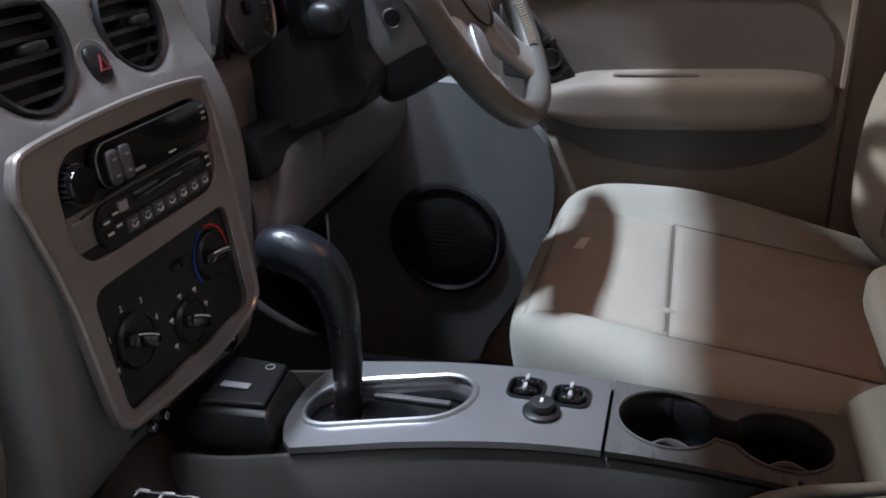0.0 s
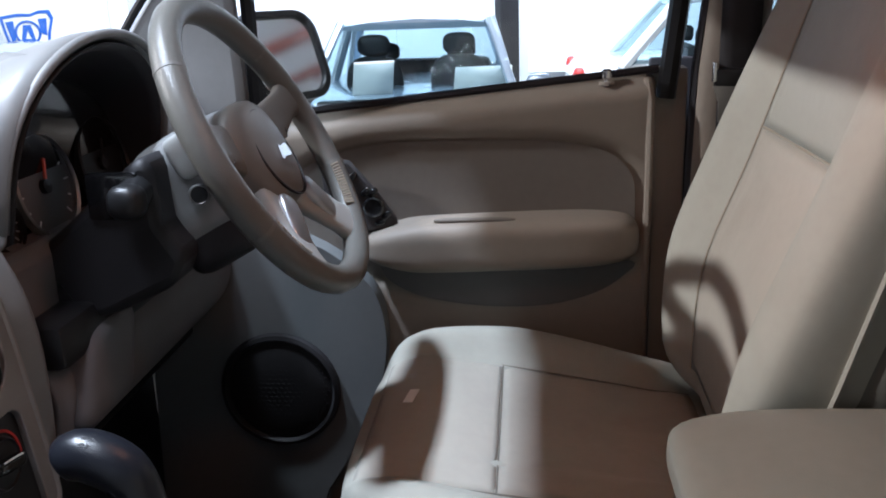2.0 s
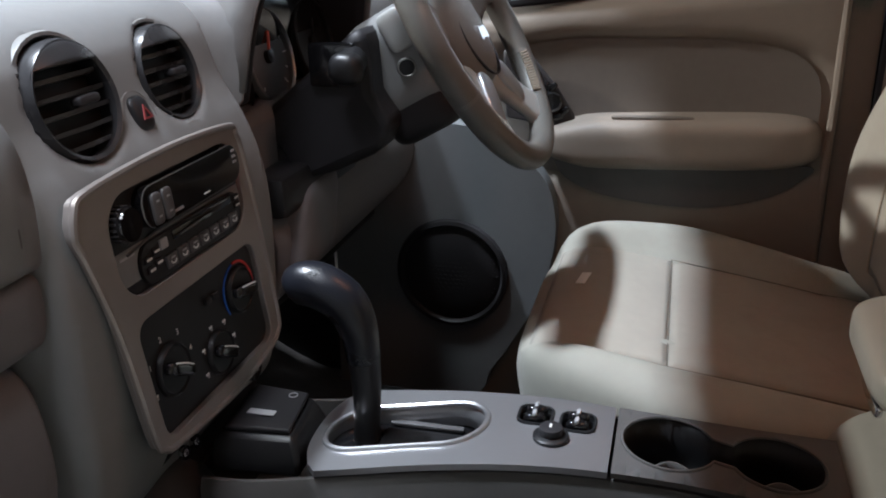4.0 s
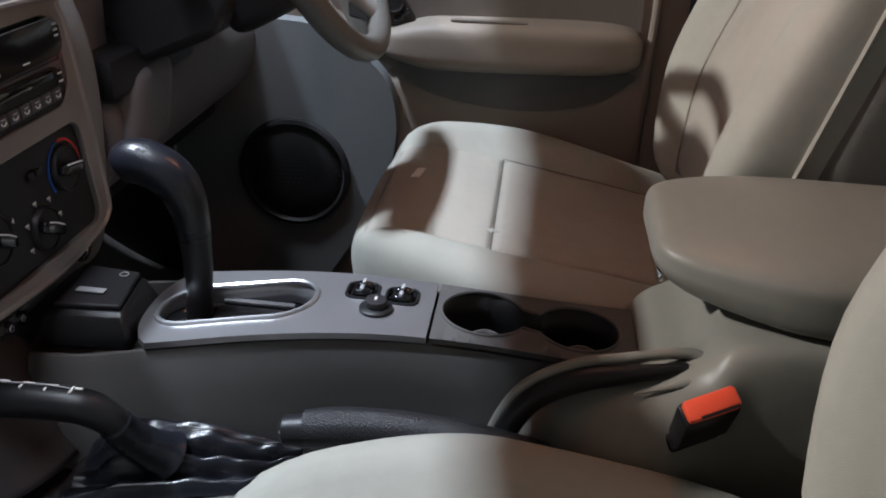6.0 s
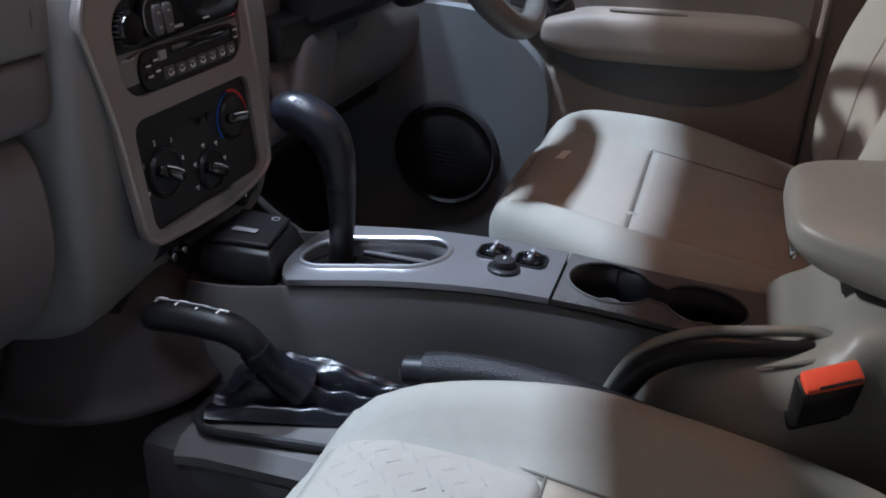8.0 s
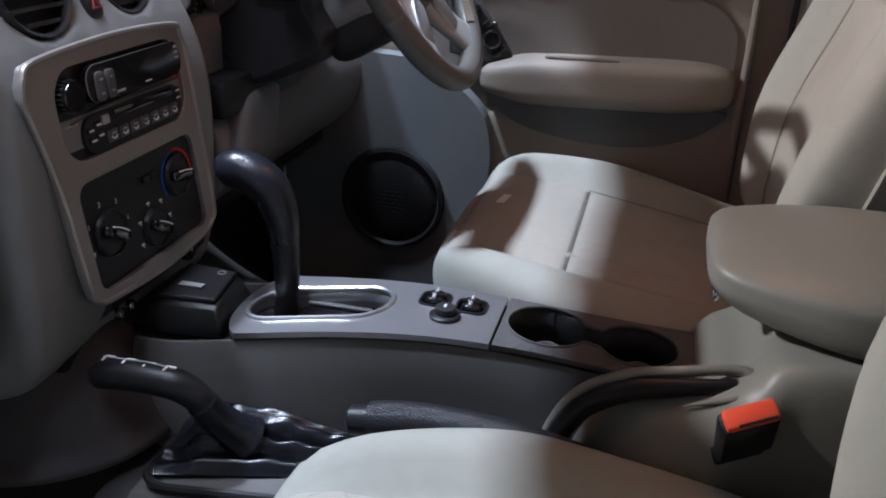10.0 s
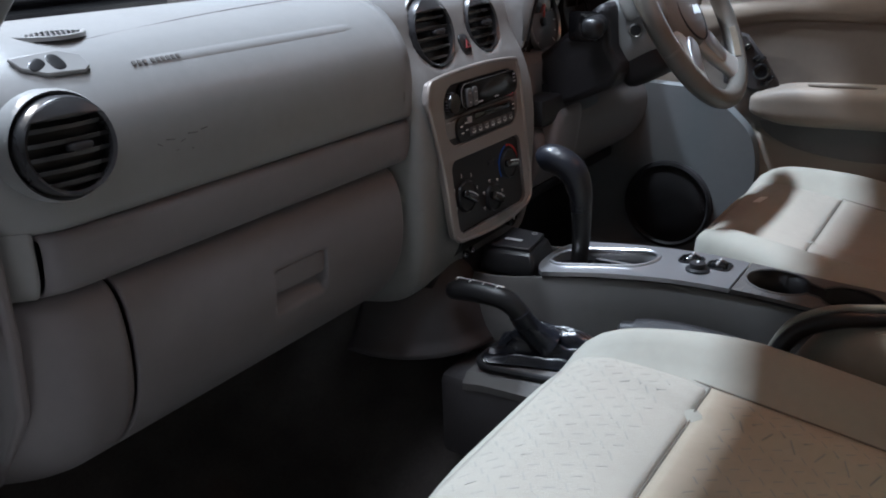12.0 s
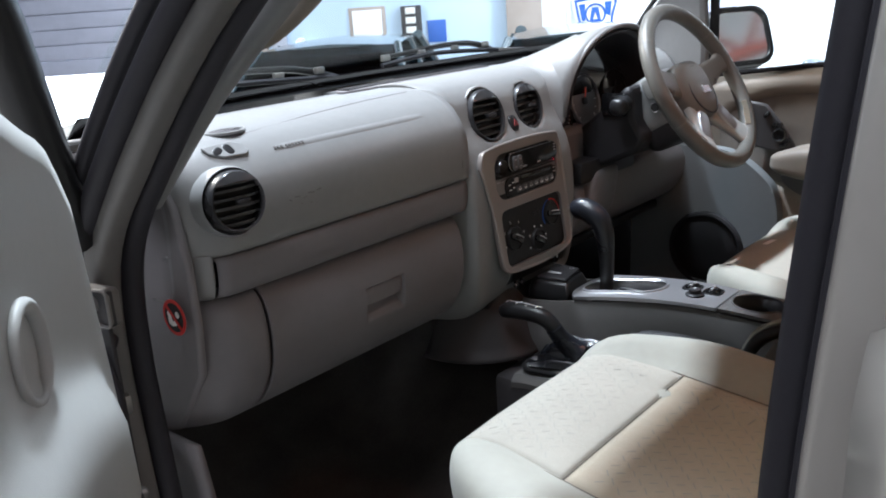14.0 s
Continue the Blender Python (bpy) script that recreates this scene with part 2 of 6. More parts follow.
def rbox(c, s, bev=0.003, seg=2, m=None):
    """A box of full sizes s with rounded edges."""
    bm = bmesh.new()
    bmesh.ops.create_cube(bm, size=1)
    bmesh.ops.scale(bm, vec=s, verts=bm.verts)
    bev = min(bev, min(s) * 0.45)
    if bev > 0:
        bmesh.ops.bevel(bm, geom=bm.edges[:], offset=bev, segments=seg, affect="EDGES", profile=0.5)
    bmesh.ops.translate(bm, vec=c, verts=bm.verts)
    if m:
        moved(bm, m)
    return bm


def loft(rings, caps=True, closed=True):
    bm = bmesh.new()
    vs = [[bm.verts.new(p) for p in r] for r in rings]
    k = len(rings[0])
    for a, b in zip(vs, vs[1:]):
        for i in range(k if closed else k - 1):
            j = (i + 1) % k
            bm.faces.new((a[i], a[j], b[j], b[i]))
    if caps and closed:
        bm.faces.new(vs[0])
        bm.faces.new(vs[-1])
    return bm


def tube(points, r, n=10, closed=False, flat=1.0):
    pts = [Vector(p) for p in points]
    rings, k = [], len(pts)
    side = None
    for i, p in enumerate(pts):
        a = pts[(i - 1) % k] if closed or i else p
        b = pts[(i + 1) % k] if closed or i < k - 1 else p
        d = (b - a).normalized()
        if side is None:
            side = d.orthogonal().normalized()
        side = (side - d * side.dot(d)).normalized()
        up = d.cross(side)
        rad = r[i] if isinstance(r, (list, tuple)) else r
        rings.append([p + side * (rad * math.cos(q)) + up * (rad * flat * math.sin(q)) for q in [2 * math.pi * j / n for j in range(n)]])
    if closed:
        rings.append(rings[0])
        bm = loft(rings, caps=False)
        bmesh.ops.remove_doubles(bm, verts=bm.verts, dist=1e-6)
        return bm
    return loft(rings)


def rod(a, b, r, r2=None, n=20):
    return tube([a, b], [r, r2 if r2 is not None else r], n)


def turned(profile, n=32, m=None, caps=True):
    """A body of revolution about z from (radius, height) pairs."""
    rings = [[(max(r, 1e-5) * math.cos(2 * math.pi * i / n), max(r, 1e-5) * math.sin(2 * math.pi * i / n), z) for i in range(n)] for r, z in profile]
    bm = loft(rings, caps)
    if m:
        moved(bm, m)
    return bm


def rrect(w, h, r, n=5):
    pts = []
    for cx, cy, a in ((w / 2 - r, h / 2 - r, 0), (-w / 2 + r, h / 2 - r, 90), (-w / 2 + r, -h / 2 + r, 180), (w / 2 - r, -h / 2 + r, 270)):
        for i in range(n + 1):
            q = radians(a + 90 * i / n)
            pts.append((cx + r * math.cos(q), cy + r * math.sin(q)))
    return pts


def slab(outer, thick, m=None, holes=(), bev=0.0):
    """A flat piece with holes, from z 0 down to -thick, laid by m."""
    bm = bmesh.new()
    edges = []
    for loop in (outer, *holes):
        vs = [bm.verts.new((x, y, 0)) for x, y in loop]
        edges += [bm.edges.new((vs[i], vs[(i + 1) % len(vs)])) for i in range(len(vs))]
    bmesh.ops.triangle_fill(bm, edges=edges, use_beauty=True, use_dissolve=False)
    got = bmesh.ops.extrude_face_region(bm, geom=bm.faces[:])
    bmesh.ops.translate(bm, vec=(0, 0, -thick), verts=[g for g in got["geom"] if isinstance(g, bmesh.types.BMVert)])
    if m:
        moved(bm, m)
    return bm


def sheet(f, nu, nv):
    bm = bmesh.new()
    g = [[bm.verts.new(f(i / nu, j / nv)) for j in range(nv + 1)] for i in range(nu + 1)]
    for i in range(nu):
        for j in range(nv):
            bm.faces.new((g[i][j], g[i + 1][j], g[i + 1][j + 1], g[i][j + 1]))
    return bm


def lerp(points, u):
    """A point on a polyline by its share u of the knots, smoothed."""
    k = u * (len(points) - 1)
    i = min(int(k), len(points) - 2)
    f = k - i
    p = [points[max(0, min(len(points) - 1, i + d))] for d in (-1, 0, 1, 2)]
    return tuple(0.5 * (2 * b + (c - a) * f + (2 * a - 5 * b + 4 * c - d) * f * f + (3 * b - a - 3 * c + d) * f ** 3) for a, b, c, d in zip(*p))


def curve_points(points, n):
    return [lerp(points, i / n) for i in range(n + 1)]


def facing(at, normal, up=(0, 0, 1)):
    """A pose whose z runs along normal and whose y is as near up as may be."""
    z = Vector(normal).normalized()
    x = Vector(up).cross(z).normalized()
    y = z.cross(x)
    return Matrix.Translation(at) @ Matrix((x, y, z)).transposed().to_4x4()


def smooth_step(a, b, v):
    t = max(0.0, min(1.0, (v - a) / (b - a)))
    return t * t * (3 - 2 * t)

# ---- setting: hall and car shell ----
def setting(name, bm, mat, label, category="", parent=None, **kw):
    ob = part(name, bm, mat, parent, **kw)
    return tagged(ob, label, category or name.split("_")[0], kind="structure")


setting("ground", rbox((2, 3, -0.43), (40, 40, 0.1), 0), CONCRETE, "grey stained concrete floor of the hall", "floor")
setting("wall_east", rbox((13.2, 2, 2.5), (0.2, 36, 5.0), 0), HALLWALL, "white painted corrugated hall wall", "wall")
setting("wall_north", rbox((-2, 13.2, 2.5), (36, 0.2, 5.0), 0), HALLWALL, "white painted hall wall behind parked cars", "wall")
# Unseen wall, made 9 m high so the door mirror reflects white.
setting("wall_south", rbox((2, -12, 4.5), (36, 0.2, 9.0), 0), HALLWALL, "white rear wall of the hall, raised to stand for the roof in the mirror", "wall")
setting("wall_west", rbox((-9, 2, 2.5), (0.2, 36, 5.0), 0), HALLWALL, "white painted side wall of the hall", "wall")

# cabin tub
def floor_shape(u, v):
    x = -0.76 + 1.52 * u
    y, z = lerp([(-2.0, 0.46), (-1.2, 0.46), (-0.6, 0.455), (0.0, 0.45), (0.3, 0.45), (0.42, 0.47), (0.55, 0.56), (0.68, 0.72), (0.72, 0.95), (0.70, 1.14)], v)
    z += 0.16 * math.exp(-((x - 0.02) / 0.13) ** 2) * smooth_step(-2, 0.2, y) * (1 - smooth_step(0.9, 1.0, z))
    return x, y, z


setting("floor", sheet(floor_shape, 40, 48), CARPET, "dark worn carpet over the cabin floor and toe board", "carpet", thick=0.01)
setting("ceiling", sup((0, -0.98, 1.535), (0.66, 1.06, 0.03), 8, 12), HEADLINER, "pale cloth headliner under the roof", "headliner")
setting("wall_side", rbox((0.745, 0.54, 0.80), (0.02, 0.46, 0.75), 0.004), CHARCOAL, "dark side wall of the driver footwell", "panel")
setting("wall_rear", rbox((0, -2.02, 0.95), (1.44, 0.04, 1.1), 0.01), TAUPE_LOW, "taupe trim closing the rear of the cabin", "panel")

# ---- car body: pillars, jambs, glass ----
body = thing("vehicle_shell", (0, 0, 0.4), "beige metallic off-road car body with its passenger door open", "car body")


def pillar(name, rail, width, depth, mat, label, n=18):
    """A bar of rounded section along a rail, depth across the car (x), width along it."""
    pts = curve_points(rail, n)
    rings = []
    for i, p in enumerate(pts):
        a, b = Vector(pts[max(0, i - 1)]), Vector(pts[min(n, i + 1)])
        d = (b - a).normalized()
        side = Vector((1, 0, 0))
        other = d.cross(side).normalized()
        rings.append([Vector(p) + side * (x * depth) + other * (y * width) for x, y in rrect(1, 1, 0.3, 3)])
    return part(name, loft(rings), mat, body, label)


SEAL_RAW = [(-0.735, 0.235, 0.42), (-0.735, 0.248, 0.60), (-0.735, 0.258, 0.76), (-0.735, 0.266, 0.90), (-0.735, 0.258, 1.01), (-0.735, 0.226, 1.085), (-0.735, 0.156, 1.162), (-0.735, 0.06, 1.254), (-0.735, -0.04, 1.336), (-0.725, -0.16, 1.425), (-0.705, -0.30, 1.49), (-0.69, -0.50, 1.51)]
SEAL = [(x, y - 0.012, z) for x, y, z in SEAL_RAW]
part("door_seal", tube(curve_points(SEAL, 60), 0.015, 10), RUBBER, body, "black rubber door seal with a bulb lip")
part("door_seal", tube([(x - 0.012, y + 0.020, z + 0.004) for x, y, z in curve_points(SEAL, 60)], 0.011, 8), RUBBER, body, "black rubber outer seal lip")
pillar("a_pillar_jamb", [(x - 0.034, y + 0.006, z + 0.004) for x, y, z in SEAL], 0.038, 0.035, PAINT_SHADED, "beige painted door jamb of the front pillar, darkened for shade", 30)
part("pillar_seal", tube([(x - 0.056, y + 0.016, z + 0.010) for x, y, z in curve_points(SEAL[5:], 26)], 0.013, 10), RUBBER, body, "black weather strip on the front pillar")
part("pillar_seal", tube([(x - 0.060, y + 0.038, z + 0.026) for x, y, z in curve_points(SEAL[5:], 26)], 0.010, 10), RUBBER, body, "black weather strip on the front pillar")
pillar("a_pillar_trim", [(-0.704, 0.238, 1.128), (-0.703, 0.185, 1.175), (-0.700, 0.10, 1.250), (-0.692, -0.01, 1.335), (-0.675, -0.14, 1.43), (-0.65, -0.26, 1.50)], 0.070, 0.030, TAUPE, "taupe plastic front pillar cover", 20)
pillar("sill", [(-0.755, 0.9, 0.44), (-0.755, 0.3, 0.43), (-0.755, -0.3, 0.43), (-0.755, -0.6, 0.43)], 0.09, 0.09, PAINT_SHADED, "beige painted door sill, darkened for shade", 8)
part("kick_trim", sheet(lambda u, v: (-0.70 + 0.015 * math.sin(v * 3.1), 0.215 + 0.22 * u, 0.44 + 0.34 * v), 8, 8), TAUPE_LOW, body, "taupe plastic side trim beside the footwell", thick=0.01)
# passenger side rear post
BPOST = [(-0.745, -0.535, 0.45), (-0.75, -0.538, 0.75), (-0.752, -0.547, 1.0), (-0.748, -0.564, 1.2), (-0.735, -0.579, 1.36), (-0.705, -0.585, 1.5)]
part("door_seal", tube(curve_points(BPOST, 24), 0.0135, 10), RUBBER, body, "black rubber door seal on the centre post")
pillar("b_pillar", [(x - 0.014, y - 0.056, z) for x, y, z in BPOST], 0.082, 0.040, PAINT, "beige painted centre post", 18)
pillar("b_pillar_trim", [(x + 0.045, y - 0.05, z) for x, y, z in BPOST], 0.12, 0.03, TAUPE, "taupe plastic cover of the centre post", 18)
part("post_seal", tube([(x - 0.014, y - 0.016, z) for x, y, z in curve_points(BPOST, 24)], 0.007, 8), RUBBER, body, "black shadow-gap seal on the centre post")
# rear door skin, seen past the post
def skin(u, v):
    y = -0.605 - 0.9 * u
    z = 0.45 + 0.72 * v
    x = -0.80 - 0.035 * math.sin(min(1, v * 1.15) * math.pi) - 0.03 * smooth_step(0.0, 0.06, u) + 0.05 * smooth_step(0.9, 1.0, v)
    return x, y, z


part("rear_door", sheet(skin, 30, 30), PAINT, body, "beige metallic rear door skin", thick=0.02)
part("rear_door_frame", tube([(-0.79, -0.63, 1.15), (-0.775, -0.64, 1.3), (-0.735, -0.66, 1.5)], 0.022, 10), PAINT, body)
part("roof_skin", sheet(lambda u, v: (-0.7 + 1.4 * u, 0.080 - 2.16 * v, 1.575 + 0.03 * math.sin(u * math.pi)), 12, 12), PAINT, body, "beige metallic roof", thick=0.01)
# Invented fixture and lens for the added warm fill lamp.
dome = thing("fill_lamp_fixture", (0.12, -0.30, 1.50), "unseen warm fill lamp added under the headliner", "lamp")
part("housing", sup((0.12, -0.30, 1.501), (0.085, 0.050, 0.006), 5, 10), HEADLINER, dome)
part("lens", rbox((0.12, -0.30, 1.4955), (0.12, 0.06, 0.004), 0.001), LENS, dome, "glowing lens of the added fill lamp")
part("roof_rail", rbox((-0.685, -1.25, 1.535), (0.07, 1.6, 0.09), 0.02), PAINT, body)
part("roof_rail", rbox((0.685, -1.25, 1.535), (0.07, 1.6, 0.09), 0.02), PAINT, body)
part("rear_side", rbox((0.77, -1.35, 0.8), (0.05, 1.5, 0.75), 0.02), TAUPE_LOW, body)
part("rear_side", rbox((-0.72, -1.75, 0.8), (0.05, 0.6, 0.75), 0.02), TAUPE_LOW, body)
part("roof_header", sup((0, 0.030, 1.535), (0.64, 0.055, 0.026), 6, 10), HEADLINER, body)
# windscreen
def screen(u, v):
    x = (-0.67 + 1.34 * u) * (1 - 0.07 * v)
    return x, 0.475 - 0.378 * v + 0.05 * (1 - (2 * u - 1) ** 2) * (1 - v), 1.168 + 0.355 * v


glass = part("windscreen", sheet(screen, 20, 10), GLASS, body, "clear windscreen", thick=0.004)
glass.visible_shadow = False
part("screen_band", sheet(lambda u, v: tuple(Vector(screen(u, 0.10 * v - 0.02)) + Vector((0, -0.006, 0))), 24, 2), GLOSSBLACK, body, "black printed band along the foot of the windscreen", thick=0.002)
# driver side front pillar and post
part("a_pillar_trim", loft([[(0.70, 0.33, 1.12), (0.70, 0.14, 1.10), (0.735, 0.14, 1.10), (0.735, 0.36, 1.12)], [(0.70, 0.315, 1.20), (0.70, 0.14, 1.16), (0.735, 0.14, 1.16), (0.735, 0.33, 1.20)], [(0.70, 0.24, 1.30), (0.70, 0.145, 1.28), (0.735, 0.145, 1.28), (0.735, 0.26, 1.30)], [(0.67, 0.08, 1.44), (0.67, 0.0, 1.43), (0.70, 0.0, 1.43), (0.70, 0.10, 1.44)], [(0.65, 0.01, 1.53), (0.65, -0.10, 1.52), (0.68, -0.10, 1.52), (0.68, 0.03, 1.53)]]), TAUPE, body, "pale plastic front pillar cover on the driver side", bevel=0.01)
part("screen_seal", tube(curve_points([(0.698, 0.338, 1.15), (0.697, 0.322, 1.20), (0.696, 0.247, 1.30), (0.668, 0.088, 1.44), (0.650, 0.020, 1.525)], 20), 0.006, 8), BLACK, body, "black seal between windscreen and pillar")
part("quarter_frame", tube([(0.735, 0.132, 1.08), (0.735, 0.132, 1.3), (0.71, 0.1, 1.42)], 0.011, 8), BLACK, body, "black window divider bar")
pillar("b_pillar_trim", [(0.735, -0.53, 0.45), (0.735, -0.53, 0.8), (0.735, -0.535, 1.1), (0.72, -0.555, 1.35), (0.70, -0.57, 1.52)], 0.085, 0.05, BEIGE, "beige plastic cover of the centre post", 14)
part("post_seal", tube([(0.728, -0.492, 0.45), (0.728, -0.490, 0.9), (0.728, -0.494, 1.16), (0.716, -0.512, 1.35), (0.70, -0.53, 1.5)], 0.007, 8), RUBBER, body, "black rubber seal along the centre post")
belt = thing("seat_belt", (0.70, -0.6, 0.46), "dark seat belt hanging from its anchor on the centre post", "seat belt")
def webbing(u, v):
    z = 0.47 + 0.97 * v
    wide = 0.022 + 0.030 * smooth_step(1.10, 1.16, z)
    return 0.694 - 0.006 * v, -0.516 - 0.012 * (1 - smooth_step(0.6, 1.1, z)) - wide * u, z


part("webbing", sheet(webbing, 3, 30), CHARCOAL, belt, "dark woven belt", thick=0.002)
part("keeper", rbox((0.688, -0.540, 1.149), (0.012, 0.060, 0.026), 0.004), BLACK, belt, "black plastic keeper")
part("clip", rbox((0.686, -0.510, 1.158), (0.008, 0.006, 0.026), 0.0015), CHROME, belt, "bright metal clip")
part("tongue", slab([(-0.022, 0.022), (0.018, 0.020), (0.014, 0.0), (0.012, -0.026), (0.006, -0.032), (-0.008, -0.032), (-0.013, -0.026), (-0.014, 0.0)], 0.004, facing((0.680, -0.530, 1.118), (-1, 0, 0)), [[(0.005, -0.014), (0.005, -0.024), (-0.005, -0.024), (-0.005, -0.014)]]), STEEL, belt, "steel belt tongue")

# ---- dashboard ----
dash = thing("dashboard", (0, 0.4, 0.75), "taupe moulded dashboard with round vents and a silver centre panel", "dashboard")
PAD = [(0.475, 1.163), (0.40, 1.171), (0.32, 1.178), (0.255, 1.174), (0.208, 1.155), (0.180, 1.12), (0.172, 1.085), (0.173, 1.052), (0.176, 1.036), (0.186, 1.0325)]
STRIP = [(0.196, 1.0285), (0.180, 1.0278), (0.175, 1.022), (0.1755, 1.000), (0.180, 0.984), (0.190, 0.977), (0.222, 0.974)]
GLOVE = [(0.235, 0.974), (0.205, 0.971), (0.186, 0.955), (0.178, 0.92), (0.180, 0.875), (0.196, 0.832), (0.228, 0.795), (0.27, 0.778), (0.34, 0.775)]


def end_turn(x):
    """How far the face falls back towards the end of the dashboard."""
    return 0.06 * max(0.0, (-0.625 - x) / 0.07) ** 2


def swept(profile, x0, x1, nx, nv, turn=True):
    def f(u, v):
        x = x0 + (x1 - x0) * u
        y, z = lerp(profile, v)
        if turn:
            y += end_turn(x) * smooth_step(0.46, 0.2, y)
        return x, y, z
    return sheet(f, nx, nv)


part("upper_pad", swept(PAD, -0.69, -0.155, 30, 40), TAUPE, dash, "taupe grained airbag pad", thick=0.006)
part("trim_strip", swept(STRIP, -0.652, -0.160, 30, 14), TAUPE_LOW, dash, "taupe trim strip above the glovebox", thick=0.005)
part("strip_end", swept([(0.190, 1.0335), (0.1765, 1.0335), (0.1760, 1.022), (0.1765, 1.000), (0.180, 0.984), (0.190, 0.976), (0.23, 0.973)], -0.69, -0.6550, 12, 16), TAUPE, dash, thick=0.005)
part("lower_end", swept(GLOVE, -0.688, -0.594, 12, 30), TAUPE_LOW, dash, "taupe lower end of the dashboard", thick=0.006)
def glove_shape(u, v):
    x = -0.588 + 0.410 * u
    y, z = lerp(GLOVE, v)
    across = smooth_step(0.043, 0.037, abs(x + 0.3665)) * smooth_step(0.862, 0.868, z) * smooth_step(0.918, 0.913, z)
    scoop = across * (0.004 + 0.013 * smooth_step(0.866, 0.886, z))
    return x, y + scoop, z


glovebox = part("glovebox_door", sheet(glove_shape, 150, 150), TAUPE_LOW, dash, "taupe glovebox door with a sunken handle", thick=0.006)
part("gap_backing", swept([(0.25, 1.05), (0.225, 1.0), (0.235, 0.96), (0.24, 0.86), (0.28, 0.80), (0.33, 0.785)], -0.685, -0.15, 6, 12, False), BLACK, dash, thick=0.004)
HANDLE = facing((-0.3665, 0.1845, 0.9025), (0, -1, -0.05))
part("handle_flap", sup((0, 0.0, 0.0), (0.0405, 0.0135, 0.0075), 9, 10, m=HANDLE), TAUPE_LOW, glovebox, "taupe pull flap over a scooped pocket")
part("handle_hollow", rbox((0, -0.004, -0.010), (0.076, 0.022, 0.004), 0.001, m=HANDLE), CHARCOAL, glovebox)
RIDGE = Vector((0, -0.76, 0.65))
part("airbag_seam", tube([(-0.548 + 0.335 * i / 20, 0.2047, 1.1387) for i in range(21)], [0.0115, 0.0130, 0.0138] + [0.0140] * 15 + [0.0138, 0.0130, 0.0115], 14), TAUPE, dash, "soft moulded ridge across the airbag pad")
for k in range(9):
    part("moulded_mark", rbox((0, 0, 0), (0.0040, 0.0045, 0.0009), 0.0003, m=facing((-0.530 + 0.0056 * k + 0.003 * (k > 2), 0.1941, 1.1478), RIDGE)), CONSOLE, dash)
part("deck_seam", tube(curve_points([(-0.655, 0.2145, 1.1570), (-0.584, 0.2235, 1.1660), (-0.50, 0.2340, 1.1702), (-0.407, 0.2450, 1.1742), (-0.303, 0.2550, 1.1765), (-0.194, 0.2600, 1.1775)], 40), 0.0012, 6), TAUPE_LOW, dash, "crease along the top of the airbag pad")
part("pad_seam", tube(curve_points([(-0.30, 0.285, 1.1762), (-0.24, 0.255, 1.1742), (-0.205, 0.228, 1.1660), (-0.188, 0.200, 1.1480), (-0.180, 0.184, 1.1280), (-0.175, 0.1745, 1.100), (-0.172, 0.1700, 1.067), (-0.171, 0.1730, 1.040)], 40), 0.0013, 6), CONSOLE, dash, "seam round the end of the airbag pad")
for x, z, w, a in ((-0.535, 1.080, 0.006, 30), (-0.523, 1.0825, 0.010, 8), (-0.510, 1.079, 0.007, -14), (-0.498, 1.0835, 0.012, 5), (-0.484, 1.085, 0.009, -6), (-0.517, 1.072, 0.004, 0), (-0.500, 1.070, 0.003, 20)):
    part("scuff", rbox((0, 0, 0), (w, 0.0012, 0.0012), 0.0004, m=pose(x, 0.1692, z, 0, a, 0)), CONSOLE, dash, "faint dark scuff")
# end panel and sticker
CAP = [(0.235, 1.155), (0.205, 1.10), (0.192, 1.03), (0.190, 0.95), (0.198, 0.88), (0.24, 0.82), (0.27, 0.785), (0.33, 0.765), (0.44, 0.765), (0.46, 1.0), (0.45, 1.155)]
capm = Matrix(((0, 0, -1, -0.690), (1, 0, 0, 0), (0, 1, 0, 0), (0, 0, 0, 1)))
part("end_panel", slab(CAP, 0.012, capm), TAUPE_LOW, dash, "grey plastic end panel of the dashboard", bevel=0.004)
sticker = thing("warning_sticker", (-0.703, 0.255, 0.93), "red ringed round airbag warning sticker on the end panel", "sticker")
STK = facing((-0.7035, 0.215, 0.963), (-1, 0, 0)) @ Matrix.Diagonal((0.79, 0.79, 1, 1))
ring = lambda r, n=36: [(r * math.cos(2 * math.pi * i / n), r * math.sin(2 * math.pi * i / n)) for i in range(n)]
part("ring", slab(ring(0.030), 0.0012, STK, [ring(0.0245)]), REDPRINT, sticker, "red ring")
part("disc", slab(ring(0.0243), 0.0008, STK), BLACK, sticker, "black disc")
part("slash", rbox((0, 0, 0.0002), (0.049, 0.0055, 0.001), 0, m=STK @ pose(0, 0, 0, 0, 0, -45)), REDPRINT, sticker)
part("pictogram", slab([(-0.016, -0.012), (-0.006, -0.016), (0.010, -0.011), (0.006, -0.004), (-0.005, -0.007), (-0.011, 0.010), (-0.017, 0.008)], 0.001, STK @ pose(0, 0, 0.0003)), WHITEPRINT, sticker, "white seat pictogram")
part("pictogram", slab(ring(0.0055, 14), 0.001, STK @ pose(0.010, 0.006, 0.0003)), WHITEPRINT, sticker)


